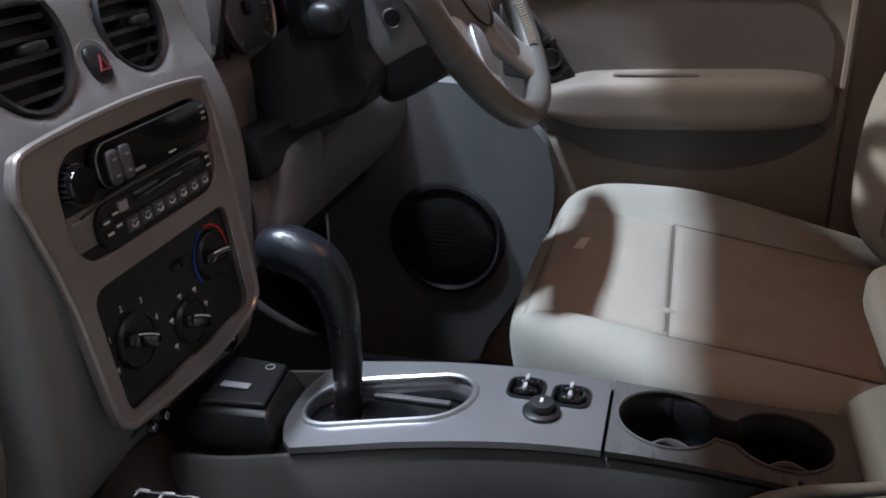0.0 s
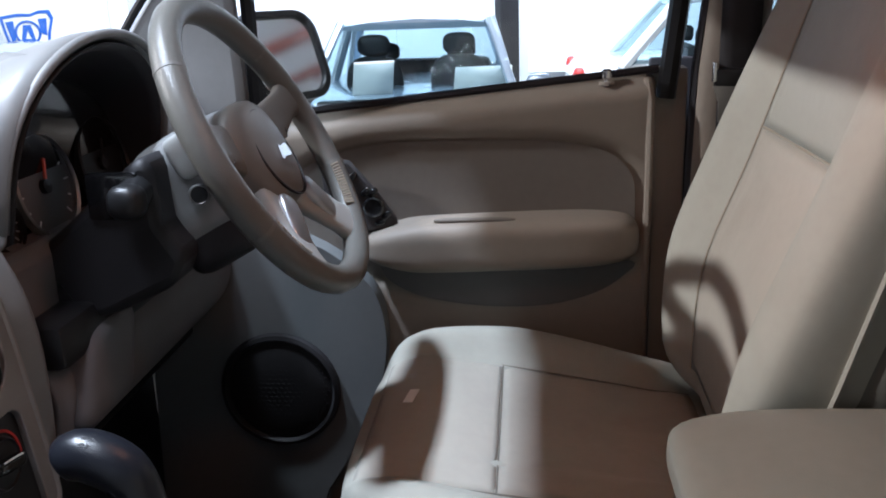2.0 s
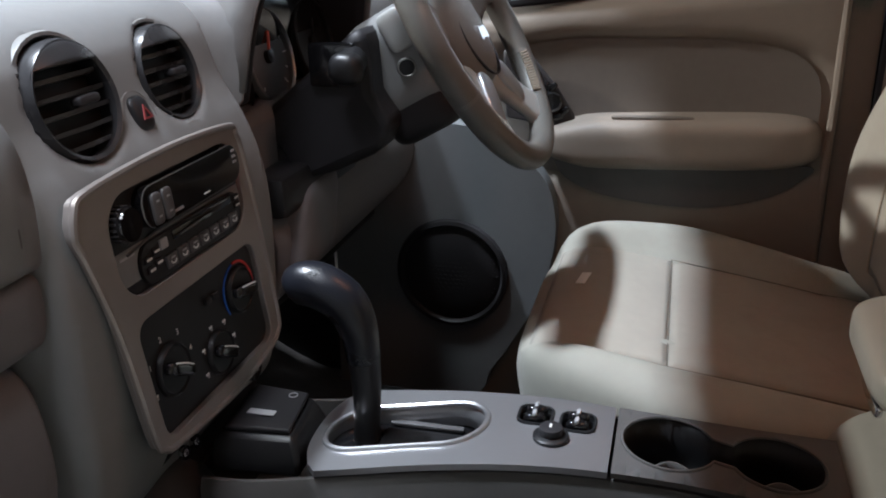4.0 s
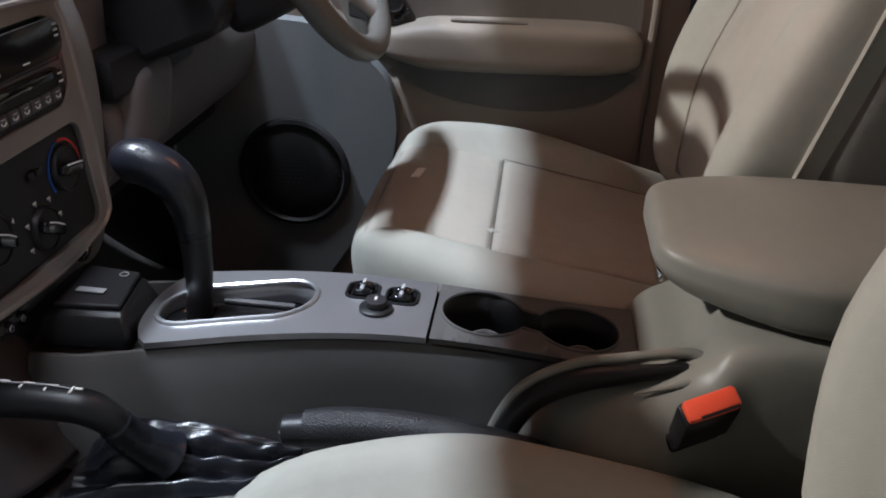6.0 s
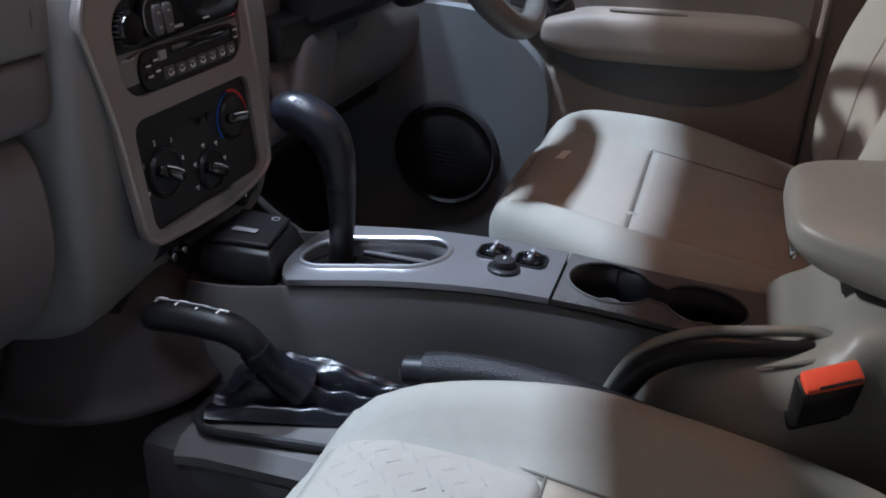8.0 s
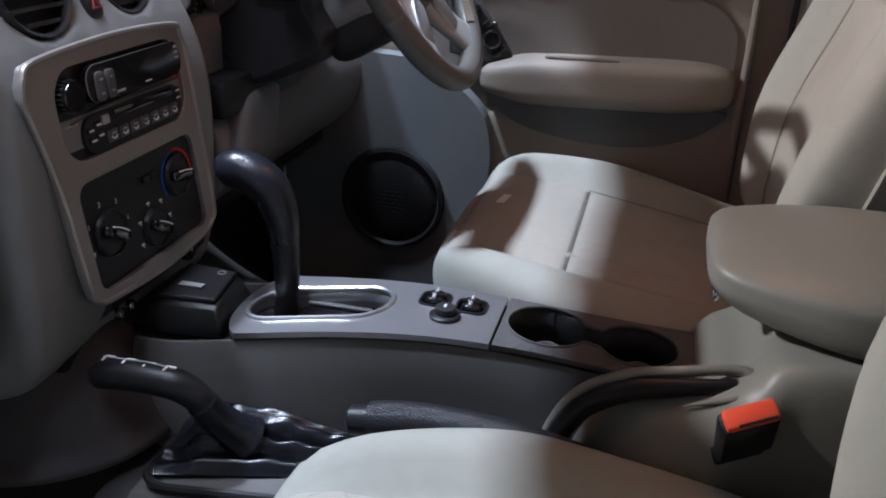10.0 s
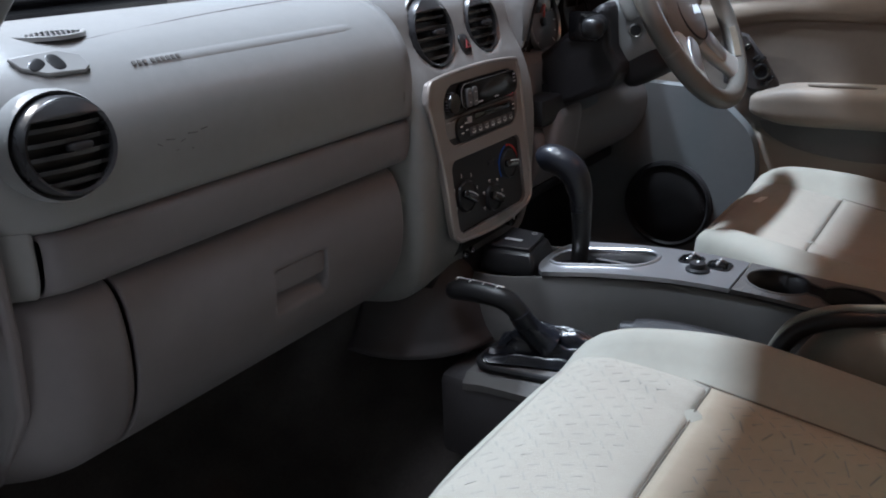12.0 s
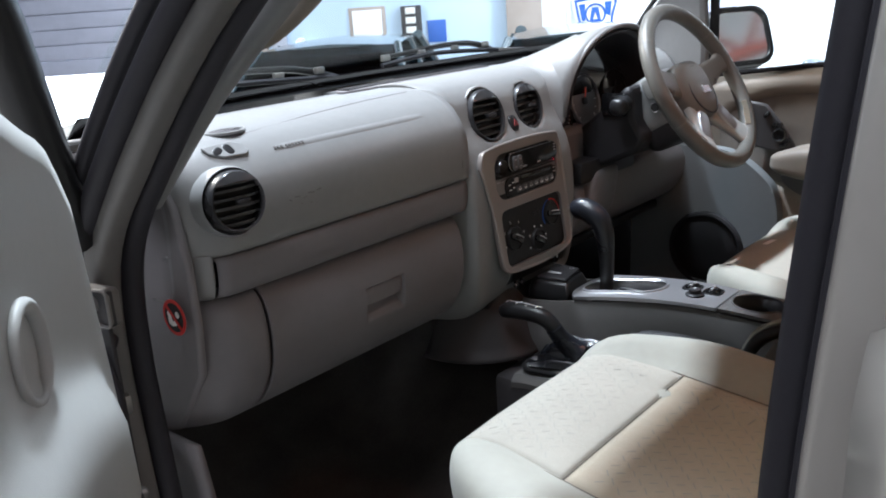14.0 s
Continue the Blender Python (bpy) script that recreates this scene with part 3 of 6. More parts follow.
# round vents
def vent(at, normal, r, depth=0.008, swing=0, flush=False):
    v = thing("air_vent", at, "round black air vent with curved slats", "air vent", "dashboard vents")
    m = facing(at, normal) @ pose(0, 0, depth, 0, 0, swing)
    if flush:
        part("collar", turned([(r * 1.235, -0.034), (r * 1.225, -0.003), (r * 1.19, 0.0012), (r * 1.13, 0.0010), (r * 1.08, -0.006), (r * 1.07, -0.03)], 40, m), TAUPE, v, "taupe moulded hood")
    else:
        part("collar", turned([(r * 1.21, -0.03), (r * 1.20, -0.008), (r * 1.15, -0.003), (r * 1.07, -0.009), (r * 1.05, -0.03)], 40, m), TAUPE, v, "taupe moulded ring")
    part("barrel", turned([(r * 1.05, -0.034), (r * 1.05, 0.006), (r * 1.0, 0.012), (r * 0.93, 0.010), (r * 0.9, -0.02), (r * 0.88, -0.034)], 40, m), VENT, v, "black swivelling barrel")
    part("hollow", turned([(r * 1.0, -0.03), (r * 1.0, -0.005), (0, -0.003)], 32, m), BLACK, v)
    k = 6
    for i in range(k):
        z = (2 * (i + 0.5) / k - 1) * r * 0.86
        w = math.sqrt(max(0, (r * 0.93) ** 2 - z * z))
        bulge = lambda q: 0.013 - 0.009 * (q / r) ** 2 - 0.006 * (z / r) ** 2
        rings = [[(x, z + 0.0012, bulge(x)), (x, z - 0.0022, bulge(x) - 0.001), (x, z - 0.0028, bulge(x) - 0.011), (x, z + 0.0002, bulge(x) - 0.011)] for x in [w * (2 * j / 10 - 1) for j in range(11)]]
        part("slat", moved(loft(rings), m), VENT, v)
    part("thumb_tab", sup((r * 0.15, -r * 0.02, 0.011), (r * 0.28, r * 0.09, 0.006), 4, 6, m=m), CHARCOAL, v)
    def dome(u, w):
        a = radians(25 + 130 * u)
        q = r * ((1 - w) + w * min(1.0, 0.60 / math.sin(a)))
        return q * math.cos(a), q * math.sin(a), 0.010 + 0.010 * (1 - (q / r) ** 2)

    part("dome", moved(sheet(dome, 20, 5), m), VENT, v, "smooth black upper shade of the vent", thick=0.003)
    return v


vent((-0.629, 0.168, 1.100), (-0.10, -1, 0.12), 0.0365)
vent((-0.058, 0.207, 1.120), (0, -1, 0.25), 0.044, -0.001, flush=True)
vent((0.072, 0.211, 1.119), (0, -1, 0.25), 0.040, -0.001, flush=True)
# side window demister
dem = thing("demister_outlet", (-0.63, 0.20, 1.16), "small taupe side demister outlet with two black slots", "vent")
DM = facing((-0.602, 0.2035, 1.1555), (0, -0.66, 0.75), (0, 0.75, 0.66))
part("plate", slab([(-0.031, 0.011), (0.012, 0.013), (0.028, 0.006), (0.031, -0.008), (0.024, -0.013), (-0.010, -0.011), (-0.027, -0.002)], 0.004, DM @ pose(0, 0, 0.0030)), TAUPE, dem, bevel=0.0015)
for x, w, h, tilt in ((-0.013, 0.0085, 0.0052, 28), (0.004, 0.0068, 0.0088, 14)):
    part("slot", sup((0, 0, 0), (w, h, 0.0012), 2.6, 8, m=DM @ pose(x, 0, 0.0026, 0, 0, tilt)), BLACK, dem)
tweeter = thing("speaker_grille", (-0.570, 0.258, 1.176), "round perforated taupe speaker grille in the dashboard top", "grille")
TW = facing((-0.570, 0.258, 1.1742), (0, -0.03, 1), (0, 1, 0))
part("rim", turned([(0.036, -0.002), (0.0355, 0.0015), (0.033, 0.002), (0.0325, 0.0005)], 36, TW), TAUPE, tweeter)
part("plate", turned([(0.0325, 0.0), (0.02, 0.0018), (0, 0.0022)], 36, TW), TAUPE_LOW, tweeter)
bmt = bmesh.new()
for i in range(-6, 7):
    for j in range(-7, 8):
        px, py = 0.0048 * (i + 0.5 * (j % 2)), 0.0042 * j
        if px * px + py * py < 0.030 ** 2:
            bmesh.ops.create_cube(bmt, size=1, matrix=TW @ Matrix.Translation((px, py, 0.0020 - 1.4 * (px * px + py * py))) @ Matrix.Diagonal((0.0024, 0.0024, 0.0012, 1)))
part("perforation", bmt, BLACK, tweeter, "fine round holes", smooth=False)["kind"] = "stuff"
for x0, x1, y in ((-0.24, 0.18, 0.37),):
    g = thing("defrost_grille", ((x0 + x1) / 2, y, 1.17), "ribbed taupe defroster grille in the dashboard top", "vent")
    part("frame", sup(((x0 + x1) / 2, y, 1.1800), ((x1 - x0) / 2, 0.022, 0.004), 5, 8), TAUPE_LOW, g)
    for i in range(int((x1 - x0) / 0.008)):
        part("rib", rbox((x0 + 0.010 + i * 0.0078 * (x1 - x0 - 0.012) / (x1 - x0), y, 1.1838), (0.0035, 0.030, 0.003), 0.0008), CHARCOAL, g)

# centre stack
def stack_shape(u, v):
    y, z = lerp([(0.475, 1.166), (0.38, 1.176), (0.30, 1.184), (0.245, 1.176), (0.216, 1.15), (0.202, 1.105), (0.184, 1.07), (0.171, 1.03), (0.166, 0.98), (0.168, 0.90), (0.172, 0.85), (0.185, 0.80), (0.215, 0.775), (0.26, 0.765)], v)
    half = 0.150 + 0.012 * math.sin(max(0, min(1, (1.15 - z) / 0.4)) * math.pi)
    x = 0.005 + (2 * u - 1) * (half + 0.02)
    e = abs(2 * u - 1)
    well = smooth_step(1.182, 1.174, z) * max(1 - smooth_step(r * 0.90, r * 1.09, math.hypot(x - vx, z - 1.120)) for vx, r in ((-0.058, 0.044), (0.072, 0.040)))
    return x, y + 0.055 * smooth_step(0.80, 1.0, e) ** 1.5 * (1 if z < 1.15 else 0.3) + 0.030 * well, z


part("stack_face", sheet(stack_shape, 110, 150), TAUPE, dash, "taupe centre stack", thick=0.006)
hazard = part("hazard_button", sup((0, 0, 0), (0.0115, 0.015, 0.006), 3, 10, m=facing((0.010, 0.196, 1.098), (0, -1, 0.42))), BLACK, dash, "black hazard button")
part("triangle", slab([(-0.0065, -0.006), (0.0065, -0.006), (0, 0.006)], 0.001, facing((0.010, 0.1895, 1.1005), (0, -1, 0.42)), [[(-0.0035, -0.0045), (0.0035, -0.0045), (0, 0.003)]]), HAZARD, hazard, "dull red warning triangle")
part("hazard_ring", turned([(0.024, -0.006), (0.0225, 0.003), (0.018, 0.004), (0.016, -0.004)], 28, facing((0.010, 0.199, 1.098), (0, -1, 0.42))), TAUPE, dash)
# silver panel
BZ = facing((-0.003, 0.163, 0.962), (0.0, -1, 0.085))
bez_out = [(-0.128, 0.080), (-0.122, 0.098), (-0.104, 0.108), (0.0, 0.113), (0.095, 0.108), (0.106, 0.098), (0.112, 0.078), (0.118, 0.0), (0.122, -0.085), (0.114, -0.104), (0.09, -0.112), (0.02, -0.118), (-0.07, -0.112), (-0.090, -0.106), (-0.098, -0.090), (-0.108, 0.0)]
bez_out = [lerp(bez_out + bez_out[:1], i / 64) for i in range(64)]
rad_hole = [(x + 0.003, y + 0.057) for x, y in rrect(0.192, 0.080, 0.027, 7)]
hv_hole = [(x + 0.008 + (y * -0.06), y - 0.052) for x, y in rrect(0.188, 0.102, 0.014)]
part("centre_panel", slab(bez_out, 0.010, BZ @ pose(0, 0, 0.007), [rad_hole, hv_hole]), BEZEL, dash, "warm silver painted centre panel", bevel=0.003)
part("panel_lip", tube([BZ @ Vector((x, y, 0.006)) for x, y in bez_out], 0.0032, 8, closed=True), BEZEL, dash)

radio = thing("car_radio", (0, 0.165, 0.97), "black car radio with a knob, display and preset buttons", "radio")
RD = BZ @ pose(0.003, 0.057, 0.0)
part("face", slab(rrect(0.194, 0.082, 0.028, 7), 0.02, RD @ pose(0, 0, 0.002)), BLACK, radio, bevel=0.002)
display = part("display", slab([(x + 0.016, y + 0.0205) for x, y in rrect(0.150, 0.033, 0.014, 6)], 0.014, RD @ pose(0, 0, 0.012)), GLOSSBLACK, radio, "gloss black display block with a rounded nose", bevel=0.003)
part("display_rim", tube([RD @ Vector((x + 0.016, y + 0.0205, 0.0112)) for x, y in rrect(0.149, 0.032, 0.0138, 6)[3:20]], 0.0008, 6), STEEL, display, "thin bright edge line")
part("knob", turned([(0.0140, 0), (0.0140, 0.007), (0.0125, 0.0105), (0, 0.0105)], 28, RD @ pose(-0.0765, 0.0165, 0.002)), GLOSSBLACK, radio, "black ribbed volume knob")
for i in range(20):
    q = 2 * math.pi * i / 20
    part("knob_rib", rbox((-0.0765 + 0.0138 * math.cos(q), 0.0165 + 0.0138 * math.sin(q), 0.0055), (0.0016, 0.0016, 0.007), 0.0005, m=RD), KEYGREY, radio)
part("rocker", sup((-0.043, 0.018, 0.0125), (0.0062, 0.0125, 0.0022), 5, 8, m=RD), KEYGREY, display, "grey rocker key")
part("rocker", sup((-0.0285, 0.018, 0.0125), (0.0062, 0.0125, 0.0022), 5, 8, m=RD), KEYGREY, display, "grey rocker key")
for x, y in ((-0.043, 0.024), (-0.043, 0.012), (-0.0285, 0.024), (-0.0285, 0.012)):
    part("key_mark", rbox((x, y, 0.0148), (0.0040, 0.0014, 0.0006), 0, m=RD), GREYPRINT, display)
part("display_mark", rbox((-0.014, 0.0085, 0.0122), (0.012, 0.0022, 0.0005), 0, m=RD), GREYPRINT, display)
part("display_mark", rbox((0.030, 0.0085, 0.0122), (0.010, 0.0012, 0.0005), 0, m=RD), WHITEPRINT, display)
for k in range(3):
    part("display_mark", rbox((0.083, 0.031 - 0.005 * k, 0.0122), (0.006, 0.0020, 0.0005), 0, m=RD), GREYPRINT, display)
part("ridge", tube([RD @ Vector(p) for p in ((-0.078, -0.0075, 0.003), (-0.04, -0.0015, 0.004), (0.03, 0.0005, 0.004), (0.090, 0.0005, 0.003))], 0.0011, 6), KEYGREY, radio, "raised moulding across the face")
part("maker_mark", rbox((-0.078, -0.0085, 0.0026), (0.018, 0.0018, 0.0006), 0, m=RD @ pose(0, 0, 0, 0, 0, 0)), GREYPRINT, radio)
deck = part("key_block", slab([(x + 0.011, y - 0.0220) for x, y in rrect(0.158, 0.034, 0.0155, 6)], 0.006, RD @ pose(0, 0, 0.0055)), BLACK, radio, "black lower block with the disc slot and keys", bevel=0.002)
part("slot", rbox((0.026, -0.0110, 0.0056), (0.096, 0.0075, 0.002), 0.0006, m=RD), GLOSSBLACK, deck, "narrow disc slot")
part("square_key", rbox((-0.0365, -0.0125, 0.0060), (0.0105, 0.0085, 0.003), 0.001, m=RD), GREYPRINT, deck, "pale square key")
for i in range(7):
    x = -0.0300 + i * 0.0170
    part("preset_button", rbox((x, -0.0285, 0.0058), (0.0150, 0.0115, 0.004), 0.0018, m=RD), KEYGREY, deck)
    part("button_mark", tube([RD @ Vector((x + 0.0034 * math.cos(q), -0.0285 + 0.0026 * math.sin(q), 0.0080)) for q in [math.pi * (1 + k / 6) for k in range(7)]], 0.0007, 5), WHITEPRINT, deck)
    part("button_mark", rbox((x, -0.0262, 0.0080), (0.0058, 0.0012, 0.0006), 0, m=RD), GREYPRINT, deck)
for x, y in ((-0.0590, -0.0175), (-0.0475, -0.0145), (-0.0575, -0.0265), (-0.0465, -0.0240), (0.0830, -0.0120), (0.0830, -0.0190)):
    part("small_button", rbox((x, y, 0.0056), (0.0100, 0.0062, 0.0030), 0.0014, m=RD), CHARCOAL, deck)
    part("button_mark", rbox((x, y, 0.0073), (0.0066, 0.0016, 0.0006), 0, m=RD), WHITEPRINT, deck)
part("indicator", sup((0.0885, 0.0035, 0.0045), (0.0017, 0.0017, 0.0013), 2, 6, m=RD), LED, radio, "small lit red indicator")

climate = thing("climate_panel", (0, 0.165, 0.87), "black climate panel with three rotary dials", "climate control")
HV = BZ @ pose(0.008, -0.052, 0.0)
part("face", slab([(x + y * -0.06, y) for x, y in rrect(0.190, 0.104, 0.015)], 0.02, HV @ pose(0, 0, 0.001)), BLACK, climate, bevel=0.002)
def numeral(text, m, mat, parent, size=0.007):
    """Printed characters as a thin mesh."""
    font = bpy.data.curves.new("numeral", "FONT")
    font.body, font.size, font.extrude, font.align_x, font.align_y = text, size, 0.0002, "CENTER", "CENTER"
    tmp = bpy.data.objects.new("numeral", font)
    me = bpy.data.meshes.new_from_object(tmp)
    bpy.data.objects.remove(tmp)
    bm = bmesh.new()
    bm.from_mesh(me)
    bpy.data.meshes.remove(me)
    return part("numeral", moved(bm, m), mat, parent, smooth=False)


for x, y, r, turn in ((-0.060, -0.004, 0.0225, 62), (0.010, -0.024, 0.0205, 62), (0.060, 0.014, 0.0225, 80)):
    d = part("dial", turned([(r, 0), (r * 0.98, 0.0030), (r * 0.90, 0.0050), (r * 0.84, 0.0035), (0, 0.003)], 36, HV @ pose(x, y, 0.001)), BLACK, climate, "black rotary dial")
    part("paddle", sup((0, 0, 0.008), (r * 0.84, 0.0058, 0.0045), 4, 10, m=HV @ pose(x, y, 0.001, 0, 0, turn - 90)), GLOSSBLACK, d, "black paddle grip")
    part("paddle_line", tube([HV @ pose(x, y, 0.001, 0, 0, turn - 90) @ Vector((px, 0.0030 + 0.0022 * math.cos(px / r * 1.5), 0.0128 - 6 * px * px)) for px in [r * (-0.55 + 1.1 * k / 8) for k in range(9)]], 0.0007, 5), WHITEPRINT, d, "white line on the grip")
    for a in range(5):
        q = radians(200 - a * 48)
        if x < -0.05 and a:
            numeral(str(a), HV @ Matrix.Translation((x + (r + 0.0075) * math.cos(q), y + (r + 0.0075) * math.sin(q), 0.0016)), WHITEPRINT, climate)
        elif x < 0.05:
            part("mark", rbox((x + (r + 0.0065) * math.cos(q), y + (r + 0.0065) * math.sin(q), 0.0018), (0.0044, 0.0020, 0.0006), 0, m=HV), WHITEPRINT, climate)
            part("mark", rbox((x + (r + 0.0065) * math.cos(q) + 0.001, y + (r + 0.0065) * math.sin(q) - 0.0025, 0.0018), (0.0022, 0.0022, 0.0006), 0, m=HV), GREYPRINT, climate)
arc = lambda a0, a1, r: [(r * math.cos(radians(a0 + (a1 - a0) * i / 14)), r * math.sin(radians(a0 + (a1 - a0) * i / 14))) for i in range(15)]
part("cold_arc", slab(arc(215, 100, 0.0272) + arc(100, 215, 0.0256), 0.001, HV @ pose(0.060, 0.014, 0.0022)), BLUEPRINT, climate, "blue arc")
part("hot_arc", slab(arc(95, -15, 0.0276) + arc(-15, 95, 0.0252), 0.001, HV @ pose(0.060, 0.014, 0.0022)), REDPRINT, climate, "red arc")
for x in (-0.006, 0.006):
    part("slide_button", rbox((x + 0.012, 0.026, 0.003), (0.009, 0.006, 0.003), 0.001, m=HV), CHARCOAL, climate)

# under the stack
part("cubby", sup((0.01, 0.235, 0.815), (0.125, 0.055, 0.050), 8, 8), BLACK, dash, "black recess below the panel")
def apron(u, v):
    z = 0.850 - 0.080 * v
    left = lerp([(-0.050,), (-0.056,), (-0.090,), (-0.120,)], v)[0]
    return left + (0.136 - left) * u, lerp([(0.168,), (0.1725,), (0.180,), (0.192,), (0.213,)], v)[0], z


part("apron", sheet(apron, 16, 16), BLACK, dash, "black apron below the silver panel", thick=0.003)
sock = thing("power_sockets", (-0.022, 0.17, 0.805), "pair of small chrome power sockets", "socket")
for x in (-0.034, -0.016):
    part("socket", turned([(0.0065, 0), (0.0065, 0.004), (0.004, 0.004), (0.0035, 0.001), (0, 0.001)], 16, facing((x, 0.1745, 0.811), (0, -1, 0.1))), CHROME, sock)
ash = thing("ash_tray", (0.045, 0.12, 0.79), "black drawer box standing out below the centre panel", "tray")
part("box", loft([[(-0.016, 0.160, z0), (0.072, 0.160, z0), (0.066, 0.080, z0), (-0.010, 0.078, z0)] for z0 in (0.782, 0.800)] + [[(-0.006, 0.158, 0.816), (0.066, 0.158, 0.822), (0.060, 0.090, 0.822), (0.000, 0.086, 0.816)]]), BLACK, ash, bevel=0.004)
part("lid", loft([[(x, y, z + dz) for x, y, z in ((-0.002, 0.150, 0.817), (0.063, 0.150, 0.823), (0.058, 0.094, 0.823), (0.003, 0.090, 0.817))] for dz in (0, 0.005)]), CHARCOAL, ash, bevel=0.0015)
part("mark", rbox((0.020, 0.124, 0.8258), (0.008, 0.026, 0.0008), 0, m=pose(0, 0, 0, 0, 0, 0)), GREYPRINT, ash)
part("ring_mark", tube([(0.050 + 0.004 * math.cos(q), 0.106 + 0.004 * math.sin(q), 0.8282) for q in [2 * math.pi * i / 14 for i in range(14)]], 0.0006, 5, closed=True), GREYPRINT, ash)
light12 = thing("cigar_lighter", (0.11, 0.165, 0.85), "black round lighter socket with a chrome mark", "lighter")
part("cap", turned([(0.013, 0), (0.013, 0.012), (0.010, 0.014), (0, 0.014)], 24, facing((0.075, 0.168, 0.838), (0, -1, 0))), GLOSSBLACK, light12)
part("mark", rbox((0, 0.002, 0.0145), (0.002, 0.009, 0.0006), 0, m=facing((0.075, 0.168, 0.838), (0, -1, 0))), WHITEPRINT, light12)

# ---- driver side of the dashboard ----
part("right_pad", swept([(0.475, 1.163), (0.40, 1.172), (0.32, 1.178), (0.25, 1.165), (0.21, 1.12), (0.20, 1.06), (0.205, 1.0), (0.215, 0.955)], 0.53, 0.70, 12, 24, False), TAUPE, dash, "taupe dashboard end beside the driver door", thick=0.006)
part("rear_deck", swept([(0.475, 1.163), (0.40, 1.172), (0.33, 1.176), (0.275, 1.176), (0.245, 1.170)], 0.095, 0.53, 12, 14, False), TAUPE, dash, thick=0.006)
part("cluster_sill", swept([(0.238, 1.052), (0.215, 1.050), (0.203, 1.040), (0.203, 1.0), (0.215, 0.955)], 0.155, 0.53, 12, 12, False), CHARCOAL, dash, "dark sill below the instruments", thick=0.006)
# instrument hood: an arch swept back to the windscreen
def hood_arch(k, n=28):
    """k 0 at the rear lip, 1 where it dies into the dashboard top."""
    pts = []
    for i in range(n + 1):
        a = math.pi * (1 - i / n)
        c = math.cos(a)
        w = 0.168 + 0.008 * k
        s = abs(math.sin(a)) ** 0.62
        x = 0.334 + w * c
        top = 1.245 - 0.072 * smooth_step(0, 1, k)
        z = 1.085 + 0.082 * k + (top - 1.085 - 0.082 * k) * s
        y = 0.152 + 0.032 * (1 - s) * (1 - k) + 0.240 * k
        pts.append((x, y, z))
    return pts


rows = [hood_arch(k / 10) for k in range(11)]
part("instrument_hood", sheet(lambda u, v: rows[round(v * 10)][round(u * 28)], 28, 10), TAUPE, dash, "taupe arched instrument hood", thick=0.008)
def flank(u, v):
    a = lerp([(0.166, 0.186, 1.078), (0.168, 0.178, 1.120), (0.176, 0.168, 1.165), (0.198, 0.162, 1.200), (0.236, 0.170, 1.226), (0.262, 0.215, 1.232)], v)
    b = lerp([(0.110, 0.206, 1.040), (0.112, 0.214, 1.085), (0.116, 0.224, 1.130), (0.122, 0.250, 1.165), (0.128, 0.300, 1.180), (0.150, 0.360, 1.178)], v)
    p = Vector(a) + (Vector(b) - Vector(a)) * u
    return p + Vector((0.010, 0.012, -0.010)) * math.sin(math.pi * u)


part("hood_flank", sheet(flank, 14, 24), TAUPE, dash, "taupe flank running from the hood to the centre stack", thick=0.005)
part("hood_lip", tube(rows[0], [0.0046 * min(1.0, 0.05 + i / 7) for i in range(29)], 10), TAUPE, dash, "rolled taupe edge of the instrument hood")
part("hood_lining", sheet(lambda u, v: tuple(Vector(rows[0][round(u * 28)]) * 1.0 + Vector((-(rows[0][round(u * 28)][0] - 0.334) * (0.06 + 0.10 * v), 0.002 + 0.085 * v, -0.010 - 0.040 * v))), 28, 6), CHARCOAL, dash, "dark lining of the instrument hood", thick=0.003)
cluster = thing("instrument_cluster", (0.33, 0.225, 1.08), "dark instrument cluster with grey dials and red needles", "instruments")
well = [(0.334 + 0.161 * math.cos(q), 1.112 + 0.093 * math.sin(q) ** 0.62) for q in [math.pi * i / 24 for i in range(25)]] + [(0.173, 1.035), (0.495, 1.035)]
part("back", slab(well, 0.010, Matrix(((1, 0, 0, 0), (0, 0, 1, 0.236), (0, 1, 0, 0), (0, 0, 0, 1)))), GLOSSBLACK, cluster, "gloss black binnacle back")
# The two black faces carry the hood's shade in their colour.
for x, z, r, face, mark in ((0.300, 1.098, 0.052, DIALFACE, WHITEPRINT), (0.425, 1.098, 0.052, BLACK, CHARCOAL), (0.222, 1.076, 0.024, BLACK, GREYPRINT)):
    DL = facing((x, 0.226, z), (0, -1, 0.2))
    g = part("dial", turned([(r, 0), (r, 0.006), (r * 0.94, 0.007), (r * 0.92, 0.003), (0, 0.003)], 32, DL), face, cluster, "grey gauge dial" if face is DIALFACE else "gauge dial given a black face for the shade under the hood")
    part("needle", rbox((0, r * 0.26, 0.006), (0.0030, r * 0.60, 0.002), 0, m=DL @ pose(0, 0, 0, 0, 0, -24)), RED if face is DIALFACE else CHARCOAL, g, "red needle" if face is DIALFACE else "")
    part("needle_hub", turned([(r * 0.15, 0.003), (r * 0.14, 0.008), (0, 0.009)], 18, DL), BLACK, g)
    part("bezel", turned([(r * 1.05, 0.001), (r * 1.05, 0.009), (r * 1.0, 0.0105), (r * 0.96, 0.008)], 32, DL, caps=False), STEEL if face is DIALFACE else BLACK, g, "dull metal dial ring" if face is DIALFACE else "")
    for i in range(13):
        q = 230 - i * 23
        part("tick", rbox((r * 0.83, 0, 0.0036), (0.0045 if i % 2 else 0.008, 0.0014, 0.0008), 0, m=DL @ pose(0, 0, 0, 0, 0, q)), mark, g)

